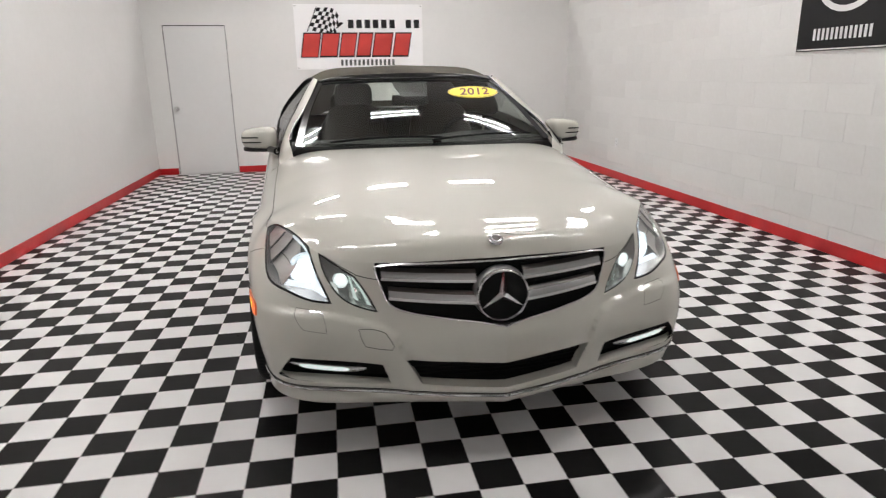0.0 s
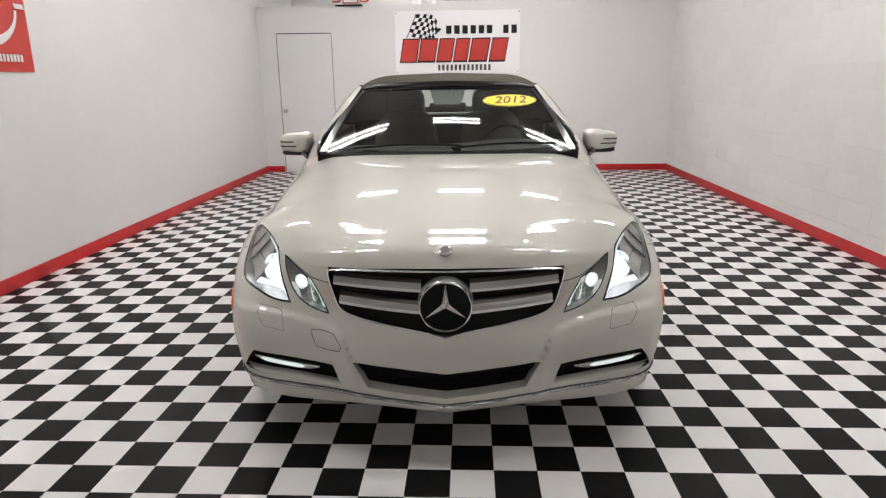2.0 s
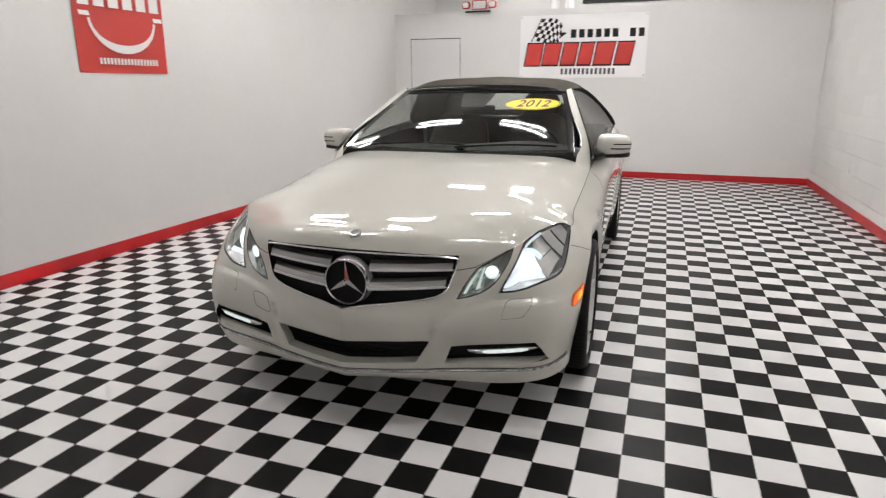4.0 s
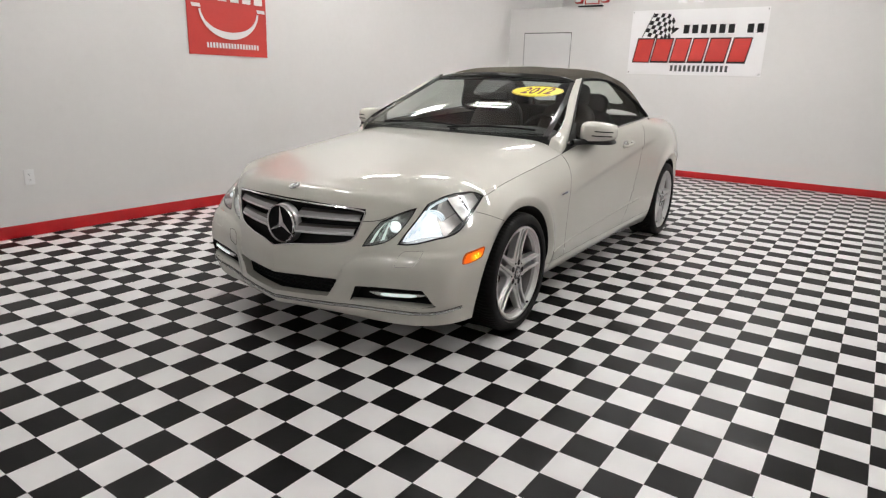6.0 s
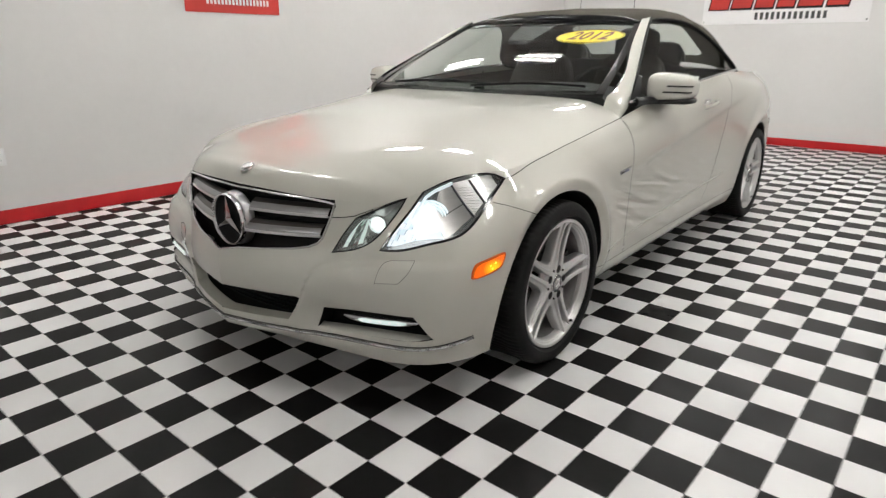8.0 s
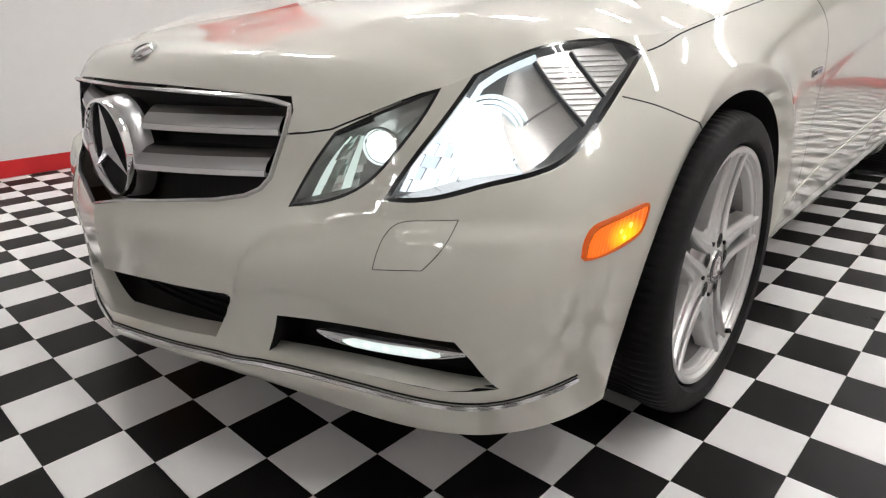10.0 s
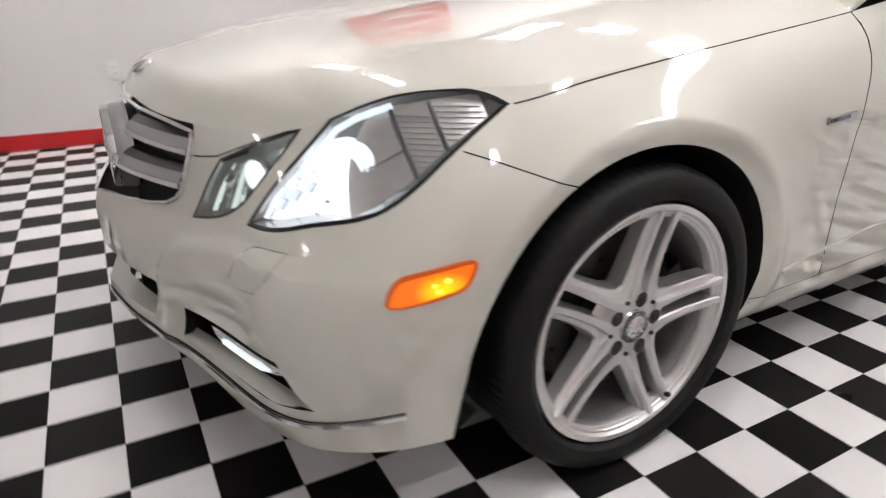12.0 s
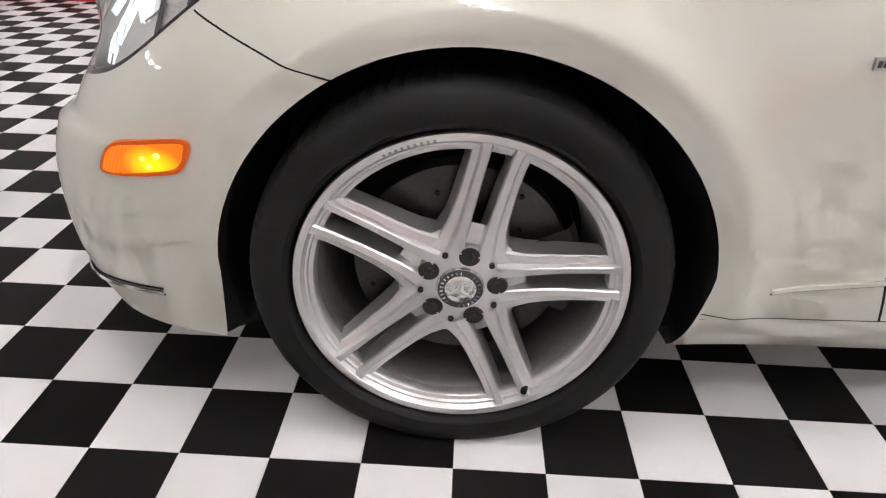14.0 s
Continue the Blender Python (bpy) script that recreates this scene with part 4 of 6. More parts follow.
        for z in np.arange(low_z + 0.003, high_z, 0.0075):
            rib = [behind_lens(y, z, 0.0135) for y in np.linspace(y0, y1, 9) if z > floor_z(y)]
            if len(rib) > 1:
                part("rib", put(tube(rib, 0.0011, 6)), "lamp_liner", prism)
        post = [behind_lens(y0 - .004, floor_z(y0 - .004) * (1 - g) + roof_z(y0) * g, 0.012) for g in np.linspace(0, 0.95, 7)]
        part("hoop", put(ribbon(post, 0.005, 0.006, (0, 1, 0))), "cap_dark", LAMP, "dark grey hoop in the lamp")
    # glowing tray added to fill the dark gap below the projector
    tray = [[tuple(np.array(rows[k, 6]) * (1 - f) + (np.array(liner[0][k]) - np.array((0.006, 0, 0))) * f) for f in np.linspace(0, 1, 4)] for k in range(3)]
    part("lit_tray", put(grid_mesh(np.array(tray))), "beam_soft", LAMP, "glowing tray added below the projector")
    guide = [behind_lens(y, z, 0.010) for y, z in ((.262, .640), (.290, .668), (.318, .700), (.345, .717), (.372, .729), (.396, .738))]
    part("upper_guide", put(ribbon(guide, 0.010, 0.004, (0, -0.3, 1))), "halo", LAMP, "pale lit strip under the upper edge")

    border = holes["side"].copy()
    bmesh.ops.recalc_face_normals(border, faces=border.faces)
    border, clear = shrunk(border, SIDE_LAMP, CORNER, 0.0048)
    LAMP2 = part("inner_lamp", put(well(on_skirt(grown(SIDE_LAMP, CORNER, -0.003), CORNER), (-0.35, 0.93, -0.02), 0.075, 0.75)), "lamp_grey", CAR, "lit inner headlamp with a clear lens and black edge")
    part("lens_border", put(border), "gloss_black", LAMP2, "black lens border")
    part("lens", put(clear), "lens", LAMP2, "clear inner lamp lens", smooth="all").visible_shadow = False
    c = Vector((0.541, 0.212, 0.612))
    aim = Matrix.Translation(c) @ Vector((0.42, -0.90, 0.02)).to_track_quat("Z", "Y").to_matrix().to_4x4()
    ball = lathe([(0.0, 0.010), (0.010, 0.009), (0.020, 0.004), (0.025, -0.004)], 32, "z")
    ball.transform(aim)
    part("bulb_lens", put(ball), "beam_dim", LAMP2, "white lit bulb lens")
    dish = lathe([(0.026, -0.004), (0.0285, 0.002), (0.031, -0.002), (0.027, -0.02)], 32, "z")
    dish.transform(aim)
    part("bulb_bezel", put(dish), "lamp_silver", LAMP2)
    near_l = smooth_line([(.440, .146, .530), (.470, .166, .588), (.500, .186, .628)], 6)
    far_l = smooth_line([(.515, .188, .552), (.517, .200, .588), (.519, .210, .628)], 6)
    facets = bmesh.new()
    glow_f = bmesh.new()
    near_l, far_l = smooth_line(near_l.tolist(), 8), smooth_line(far_l.tolist(), 8)
    # two of the five flutes glow as if catching the bulb
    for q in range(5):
        to = glow_f if q in (0, 3) else facets
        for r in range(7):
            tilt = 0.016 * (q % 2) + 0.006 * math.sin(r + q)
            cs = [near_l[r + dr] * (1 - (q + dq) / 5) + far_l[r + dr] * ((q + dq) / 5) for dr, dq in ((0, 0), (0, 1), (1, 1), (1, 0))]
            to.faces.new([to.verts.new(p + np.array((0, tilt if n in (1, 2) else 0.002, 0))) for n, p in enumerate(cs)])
    part("shaded_facets", put(glow_f), "facet_low", LAMP2, "reflector facets with a faint glow for bulb light", smooth=False)
    part("facets", put(facets), "facet", LAMP2, "pale metal facets of the reflector", smooth=False)

    mk = holes["marker"].copy()
    bmesh.ops.recalc_face_normals(mk, faces=mk.faces)
    edge_m, core = mk, None
    edge_m, core = shrunk(edge_m, [Vector((0.85, p[1], p[2])) for p in MARKER], LEFT, 0.0032)
    for b2, by in ((edge_m, 0.004), (core, 0.005)):
        bmesh.ops.translate(b2, verts=b2.verts, vec=(by, -0.001, 0))
    hot = bmesh.new()
    for y_, z_, r_ in ((.404, .503, .0045), (.383, .497, .0035), (.390, .487, .004)):
        q = outward((.86, y_, z_), 0.0048)
        bmesh.ops.create_uvsphere(hot, u_segments=10, v_segments=6, radius=r_, matrix=Matrix.Translation(q) @ Matrix.Diagonal((.25, 1.5, 1, 1)))
    MK = part("side_marker", put(core), "amber", CAR, "lit amber side marker lamp")
    part("marker_bulb", put(hot), "amber_hot", MK, "bright yellow bulb of the marker")
    part("marker_rim", put(edge_m), "amber_rim", MK, "orange rim of the marker")
    seat_ring = ribbon([p + Vector((0.001, 0, 0)) for p in on_skirt([(1.0, p[1], p[2]) for p in MARKER], LEFT)], 0.004, 0.010, lambda p: (0, p.y - 0.37, p.z - 0.49), closed=True)
    part("marker_seat", put(seat_ring), "amber_rim", MK)


# ---- soft top, windshield and windows ----
def net(rows, nu, nw):
    """A smooth sheet through a small net of points."""
    R = np.array(rows, float)
    t = np.r_[0, np.cumsum(np.linalg.norm(np.diff(R.mean(1), axis=0), axis=1))]
    s = np.r_[0, np.cumsum(np.linalg.norm(np.diff(R.mean(0), axis=0), axis=1))]
    cross = spline(s, R.transpose(1, 0, 2), np.linspace(0, s[-1], nw)).transpose(1, 0, 2)
    return spline(t, cross, np.linspace(0, t[-1], nu))


ROOF_FRONT = [[(0, 2.13, 1.325), (.30, 2.15, 1.318), (.48, 2.17, 1.302), (.552, 2.18, 1.28)],
              [(0, 2.45, 1.372), (.30, 2.45, 1.364), (.50, 2.45, 1.343), (.60, 2.45, 1.30)],
              [(0, 2.70, 1.384), (.32, 2.70, 1.372), (.53, 2.70, 1.345), (.66, 2.70, 1.265)],
              [(0, 2.90, 1.370), (.33, 2.90, 1.357), (.57, 2.88, 1.315), (.75, 2.84, 1.17)]]
ROOF_REAR = [[(0, 3.15, 1.325), (.34, 3.15, 1.31), (.61, 3.12, 1.25), (.838, 3.0, 1.03)],
             [(0, 3.45, 1.210), (.34, 3.45, 1.20), (.58, 3.45, 1.13), (.70, 3.33, 1.00)],
             [(0, 3.76, 1.050), (.33, 3.76, 1.045), (.52, 3.76, 1.01), (.60, 3.64, .97)]]
sheet = net(ROOF_FRONT + ROOF_REAR, 70, 36)
top = both_sides(grid_mesh(sheet))
bmesh.ops.recalc_face_normals(top, faces=top.faces)
REAR_PANE = [(-.44, 3.62, 1.14), (-.40, 3.24, 1.29), (-.34, 3.19, 1.31), (.34, 3.19, 1.31), (.40, 3.24, 1.29), (.44, 3.62, 1.14), (.40, 3.66, 1.12), (-.40, 3.66, 1.12)]
pane_faces = take(top, cut(top, REAR_PANE, (0, -0.5, -0.86), 0.05, lambda f: f.calc_center_median().y > 3.0))
ROOF = part("soft_top", top, "cloth", CAR, "brown fabric convertible top", smooth="all")
part("rear_window", pane_faces, "window", ROOF, "small rear window in the fabric top", smooth="all").visible_shadow = False
lining = both_sides(grid_mesh(net(ROOF_FRONT, 30, 24) - np.array([0, 0, 0.012])))
part("headliner", lining, "dash", ROOF, "dark headliner")
rim_line = [tuple(p) for p in sheet[:, -1]]
pair("top_edge", tube(rim_line[::2], 0.009, 8), "shell", "black rubber edge of the fabric top", ROOF)
for f in (0.42, 0.56):
    k = int(f * 69)
    bow = [tuple(p + np.array([0, 0, 0.001])) for p in sheet[k]]
    part("seam", tube([(-x, y, z) for x, y, z in bow[:0:-1]] + bow, 0.0025, 6), "cloth", ROOF, "stitched seam across the fabric")

SCREEN = [[(0, 1.390, .943), (.36, 1.411, .948), (.70, 1.47, .957)], [(0, 1.733, 1.133), (.33, 1.757, 1.130), (.64, 1.825, 1.122)], [(0, 2.120, 1.289), (.30, 2.135, 1.287), (.55, 2.17, 1.276)]]
glass = net(SCREEN, 28, 24)
WS = part("windshield", both_sides(grid_mesh(glass)), "screen", CAR, "clear windshield with a yellow year sticker", smooth="all")
WS.visible_shadow = False
GT = BVHTree.FromPolygons([tuple(p) for p in glass.reshape(-1, 3)], [(i * 24 + j, i * 24 + j + 1, (i + 1) * 24 + j + 1, (i + 1) * 24 + j) for i in range(27) for j in range(23)])


def on_glass(x, z, out=0.004):
    hit = GT.ray_cast(Vector((abs(x), 0.5, z)), Vector((0, 1, 0)))
    p = hit[0] if hit[0] else GT.find_nearest(Vector((abs(x), 1.9, z)))[0]
    n = hit[1] if hit[0] else Vector((0, -0.8, 0.6))
    n = n if n.y < 0 else -n
    return Vector((math.copysign(p.x, x) if x else 0, p.y, p.z)) + Vector((math.copysign(n.x, x) if x else 0, n.y, n.z)) * out


# black border of the glass
border_g = np.concatenate([glass[:, -2:], glass[:, -1:] + np.array([0.006, 0.004, 0.002])], 1) + np.array([0, -0.003, 0.003])
pair("glass_border", grid_mesh(border_g), "gloss_black", "black border of the windshield", WS)
head = [Vector(p) for p in glass[-1]]
full = [Vector((-p.x, p.y, p.z)) for p in head[:0:-1]] + head
part("glass_border", ribbon([p + Vector((0, -0.012, -0.006)) for p in full], 0.032, 0.003, (0, 0.6, 0.5)), "gloss_black", WS, "black border of the windshield")
top_line = smooth_line([(-x, y, z) for x, y, z in sheet[0][:0:-1]] + [tuple(p) for p in sheet[0]], 47)
low_line = smooth_line([tuple(p) for p in full], 47)
header = grid_mesh(np.stack([low_line, low_line * 0.5 + top_line * 0.5 + np.array([0, -0.010, 0.006]), top_line + np.array([0, 0, 0.003])], 1))
part("header_panel", header, "gloss_black", CAR, "gloss black panel above the windshield", smooth="all")

# front pillars
hm, hn = HOOD_NET.shape[:2]
HT = BVHTree.FromPolygons([tuple(p) for p in HOOD_NET.reshape(-1, 3)], [(i * hn + j, i * hn + j + 1, (i + 1) * hn + j + 1, (i + 1) * hn + j) for i in range(hm - 1) for j in range(hn - 1)])
inner_l = smooth_line([(.640, 1.37, .915), (.680, 1.42, .932), (.708, 1.475, .957), (.645, 1.83, 1.120), (.552, 2.175, 1.284)], 44)
outer_l = smooth_line([(.790, 1.34, .842), (.794, 1.42, .858), (.796, 1.50, .884), (.768, 1.64, .978), (.705, 1.84, 1.105), (.628, 2.08, 1.235), (.580, 2.235, 1.300)], 44)
mid_l = (inner_l + outer_l) / 2 + np.array([0.007, -0.004, 0.007])
q1, q3 = inner_l * 0.72 + mid_l * 0.28 + np.array([0.002, -0.008, 0.006]), outer_l * 0.55 + mid_l * 0.45 + np.array([0.008, -0.004, 0.006])
pillar = grid_mesh(np.stack([q1, mid_l, q3, outer_l, outer_l + np.array([-0.02, 0.02, -0.01])], 1))
dark_edge = grid_mesh(np.stack([inner_l + np.array([0, 0.02, -0.004]), inner_l, inner_l * 0.5 + q1 * 0.5 + np.array([0.001, -0.003, 0.002]), q1], 1)[10:])
pair("pillar_trim", dark_edge, "gloss_black", "gloss black edge beside the windshield", smooth="all")
for v in pillar.verts:
    under = HT.ray_cast(Vector((v.co.x, v.co.y, 2.0)), Vector((0, 0, -1)))[0]
    if under and v.co.y < 1.47:
        v.co.z = min(v.co.z, under.z - 0.003 - 0.02 * max(0.0, 1.43 - v.co.y))
    elif v.co.y < 1.44:
        v.co.z -= 0.03
pair("pillar", pillar, "paint", "pearl white windshield pillar", smooth="all")
pair("pillar_seal", tube([tuple(p + np.array([0.001, 0.004, 0.0])) for p in outer_l[11:]], 0.008, 8), "shell", "black rubber seal of the door glass")

# cowl and wipers
hood_edge = HOOD_NET[-1]
hood_full = [(-x, y, z) for x, y, z in hood_edge[:-1]] + [tuple(p) for p in hood_edge[::-1]]
screen_low = [(-x, y, z) for x, y, z in glass[0][::-1]] + [tuple(p) for p in glass[0][1:]]
a, b = smooth_line(hood_full, 60), smooth_line(screen_low, 60)
cowl = grid_mesh(np.stack([a + np.array([0, -0.03, -0.012]), a + np.array([0, 0.02, -0.02]), b + np.array([0, 0.0, -0.012]), b + np.array([0, 0.028, 0.015])], 1))
part("cowl", cowl, "black", CAR, "black plastic cowl below the windshield")
for x0, x1, z1 in ((-.52, .08, .012), (.02, .60, .014)):
    arm = [on_glass(x0 + (x1 - x0) * f, 0.962 + z1 * f + 0.012 * math.sin(f * 3.1), 0.016) for f in np.linspace(0, 1, 12)]
    WI = part("wiper", tube(arm, [0.0055] * 3 + [0.0035] * 9, 8), "shell", CAR, "black wiper at rest on the windshield")
    part("blade", ribbon([p + Vector((0, 0.010, -0.004)) for p in arm[1:]], 0.008, 0.005, (0, -0.6, 0.6)), "black", WI)
nub = bmesh.new()
box(nub, (.03, 1.425, .948), (.075, 1.46, .972), 0.006)
part("wiper_cap", nub, "shell", CAR, "black wiper pivot cap")

# year sticker
ell = bmesh.new()
cx, cz, ra, rb = 0.382, 1.206, 0.168, 0.0345
for scale_e, out, mat, nm in ((1.0, 0.003, "yellow", "year_sticker"),):
    rows = [[tuple(on_glass(cx + ra * s * math.cos(w), cz + rb * s * math.sin(w), out)) for w in np.linspace(0, 2 * math.pi, 49)] for s in (0.02, 0.4, 0.7, 0.9, 1.0)]
    STICK = part(nm, grid_mesh(np.array(rows), ell), mat, WS, "yellow oval sticker with the year")
rim_s = [on_glass(cx + ra * 0.96 * math.cos(w), cz + rb * 0.93 * math.sin(w), 0.0042) for w in np.linspace(0, 2 * math.pi, 60)[:-1]]
part("sticker_line", ribbon(rim_s, 0.003, 0.0006, lambda p: (p.x - cx, 0.3 * (p.z - cz), p.z - cz), closed=True), "brown_ink", STICK)


def letters(text, size, place, turn, mat, name, parent=None, extrude=0.001, shear=0.0, spacing=1.0, bend=None, bold=0.0):
    """Flat raised lettering in the built-in font."""
    cu = bpy.data.curves.new("lettering", "FONT")
    cu.body, cu.size, cu.extrude, cu.shear, cu.space_character, cu.offset = text, size, extrude, shear, spacing, bold
    cu.align_x, cu.align_y = "CENTER", "CENTER"
    ob = new("lettering", cu)
    me = bpy.data.meshes.new_from_object(ob.evaluated_get(bpy.context.evaluated_depsgraph_get()))
    bpy.data.objects.remove(ob)
    bpy.data.curves.remove(cu)
    me.name = name
    me.transform(turn)
    if bend:
        for v in me.vertices:
            v.co = bend(v.co)
    else:
        me.transform(Matrix.Translation(place))
    me.materials.clear()
    me.materials.append(M[mat])
    ob = new(name, me)
    ob.parent = parent
    return ob


letters("2012", 0.066, (0, 0, 0), Matrix.Diagonal((1.45, 0.80, 1, 1)), "brown_ink", "year", STICK, 0.0004, 0.25, 1.05,
        lambda c: on_glass(cx + c.x, cz + c.y, 0.0045 + c.z), 0.0012)

# mirror and sensor housing inside the glass
hs = bmesh.new()
rows = [[(x, on_glass(x * 0.9, z, -0.02).y + d, z) for x in np.linspace(-w, w, 9)] for z, w, d in ((1.275, .11, 0), (1.235, .10, 0), (1.19, .075, .01), (1.17, .06, .05))]
grid_mesh(np.array(rows), hs)
part("sensor_housing", hs, "black", CAR, "black sensor housing behind the windshield")
rv = bmesh.new()
box(rv, (-.115, 2.03, 1.135), (.115, 2.055, 1.195), 0.012, 3)
RV = part("rear_view_mirror", rv, "shell", CAR, "black inside mirror")
mg = bmesh.new()
box(mg, (-.10, 2.056, 1.142), (.10, 2.058, 1.188), 0.0)
part("mirror_glass", mg, "chrome", RV, smooth=False)

# side glass
glass_low = smooth_line([(.800, 1.52, .925), (.828, 1.95, .955), (.842, 2.40, .992), (.846, 2.80, 1.017), (.842, 3.00, 1.028)], 40) + np.array([-0.006, 0, 0])
glass_up = smooth_line([(.800, 1.52, .930), (.706, 1.84, 1.105), (.630, 2.08, 1.235), (.584, 2.235, 1.296), (.605, 2.45, 1.298), (.665, 2.70, 1.262), (.755, 2.84, 1.168), (.842, 3.00, 1.032)], 40) + np.array([-0.008, 0, 0])
mid_g = (glass_low + glass_up) / 2 + np.linspace(0, 1, 40)[:, None] * 0 + np.array([0.004, 0, 0])
side_glass = grid_mesh(np.stack([glass_low, mid_g, glass_up], 1))
gl = side_glass
for k, dr in zip((0, 1), DOORS):
    other = gl.copy() if k == 0 else mirrored(gl)
    part("door_glass", other, "window", dr, "clear side window glass", smooth="all").visible_shadow = False
gl.free()
belt = [Vector(p) + Vector((0.008, 0, 0.002)) for p in glass_low]
pair("belt_trim", ribbon(belt, 0.012, 0.006, (0.1, 0, 1)), "chrome_soft", "bright trim along the window sill")

# ---- door mirrors and handles ----
def superbox(c, half, n=4.0, cuts=10, shape=None):
    """A rounded block, as a cube pushed out towards a superellipsoid."""
    bm_s = bmesh.new()
    bmesh.ops.create_cube(bm_s, size=2.0)
    bmesh.ops.subdivide_edges(bm_s, edges=bm_s.edges, cuts=cuts, use_grid_fill=True)
    for v in bm_s.verts:
        p = v.co
        r = (abs(p.x) ** n + abs(p.y) ** n + abs(p.z) ** n) ** (1 / n)
        q = p / r
        if shape:
            q = Vector(shape(*q))
        v.co = Vector((c[0] + q.x * half[0], c[1] + q.y * half[1], c[2] + q.z * half[2]))
    return bm_s


shape = lambda x, y, z: (x, y * (1 - 0.10 * x) + 0.25 * x, z * (1.0 - 0.12 * x) + (0.06 * (x + 1) * -0.5 if z > 0 else 0))
shell_m = superbox((.905, 1.765, .985), (.098, .085, .062), 3.6, 12, shape)
MS = pair("door_mirror", shell_m, "paint", "pearl white door mirror with a black foot", smooth="all")
for k in (0, 1):
    flip = (lambda b: b) if k == 0 else mirrored
    low_m = superbox((.900, 1.772, .925), (.098, .078, .016), 4.0, 8, lambda x, y, z: (x, y * (1 - 0.10 * x) + 0.25 * x, z))
    part("mirror_base", flip(low_m), "black", MS[k], "black underside of the mirror")
    foot = bmesh.new()
    tube([(.805, 1.585, .925), (.84, 1.66, .928), (.87, 1.74, .922)], [0.020, 0.018, 0.014], 10, foot)
    part("mirror_foot", flip(foot), "black", MS[k], "black mirror foot")
    sail = grid_mesh(np.array([[(.806, 1.50, .915), (.812, 1.64, .925)], [(.800, 1.54, .94), (.808, 1.64, .935)], [(.762, 1.70, 1.035), (.770, 1.715, 1.03)]]))
    part("mirror_sail", flip(sail), "black", MS[k], "black corner piece at the mirror")
    pl = bmesh.new()
    box(pl, (.822, 1.846, .945), (.985, 1.850, 1.03), 0.0)
    part("mirror_pane", flip(pl), "chrome", MS[k], "mirror glass", smooth=False)
    tree_m = BVHTree.FromBMesh(superbox((.905, 1.765, .985), (.098, .085, .062), 3.6, 12, shape))
    for z, x0 in ((.992, .905), (.966, .890)):
        line = []
        for x in np.linspace(x0, 1.02, 12):
            hit = tree_m.ray_cast(Vector((x, 1.3, z - 0.02 * (x - 0.9))), Vector((0, 1, 0)))
            if hit[0]:
                line.append(hit[0] + Vector((0.0005, -0.0008, 0)))
        part("signal_slot", flip(ribbon(line, 0.0065, 0.004, (0, 0, 1))), "shell", MS[k], "dark slot of the turn signal")

handle_line = [(.905, 2.27, .860), (.925, 2.31, .864), (.930, 2.36, .870), (.927, 2.41, .875), (.908, 2.45, .878)]
for k, dr in enumerate(DOORS):
    flip = (lambda b: b) if k == 0 else mirrored
    cup = superbox((.892, 2.345, .868), (.016, .045, .026), 3.0, 6)
    HA = part("door_handle", flip(tube(smooth_line(handle_line, 16).tolist(), 0.0095, 10)), "paint", dr, "pearl white pull handle with chrome")
    part("handle_cup", flip(cup), "chrome", HA, "chrome lock cup")

# side trim: fine moulding low on the doors, badge on the fender
crease = on_skirt([(1.0, y, z) for y, z in zip(np.linspace(1.275, 2.9, 40), np.interp(np.linspace(1.275, 2.9, 40), [1.275, 1.36, 1.44, 1.62, 2.9], [.322, .333, .343, .356, .42]))], LEFT)
pair("side_moulding", ribbon([p + Vector((0.001, 0, 0)) for p in crease], 0.007, 0.006, (0, 0, 1)), "paint", "fine moulding along the door")
# thin dark strip laid in as the shadow of the moulding
pair("moulding_shadow", ribbon([p + Vector((0.0006, 0, -0.0045)) for p in crease], 0.0022, 0.003, (0, 0, 1)), "shell", "dark strip for the shadow below the moulding")
fb = on_skirt([(1.0, y, z) for y, z in ((1.288, .660), (1.32, .662), (1.36, .665), (1.388, .666))], LEFT)
FB = pair("fender_badge", ribbon([p + Vector((0.002, 0, 0)) for p in fb], 0.015, 0.006, (0, 0, 1)), "louver", "chrome fender badge with a blue field")
for k in (0, 1):
    flip = (lambda b: b) if k == 0 else mirrored
    part("badge_field", flip(ribbon([p + Vector((0.0045, 0, 0)) for p in fb[1:3]], 0.009, 0.003, (0, 0, 1))), "blue", FB[k], "blue enamel field")
    for j in range(4):
        q = fb[0].lerp(fb[1], 0.1 + 0.22 * j)
        bar = bmesh.new()
        box(bar, q + Vector((0.004, 0, -0.004)), q + Vector((0.0062, 0.004, 0.004)))
        part("badge_bar", flip(bar), "lamp_band", FB[k], smooth=False)

# boot lid and tail lamps
us_t = np.linspace(u_at(3.12), U_TAIL, 50)
edge_t = skirt(us_t, np.array([0.0]))[:, 0]
rows = []
for p in edge_t:
    rows.append([(p[0] * (1 - f), p[1], p[2] + 0.035 * math.sin(f * math.pi / 2) * min(1, p[0] / 0.3)) for f in np.linspace(0, 1, 12)])
part("boot_lid", both_sides(grid_mesh(np.array(rows))), "paint", CAR, "pearl white boot lid", smooth="all")
tl = skirt(np.linspace(u_at(4.18), u_at(4.52), 16), np.linspace(0.6, 1.9, 8)) + np.array([0.004, 0.003, 0])
pair("tail_lamp", grid_mesh(tl), "tail_red", "red tail lamp", smooth="all")

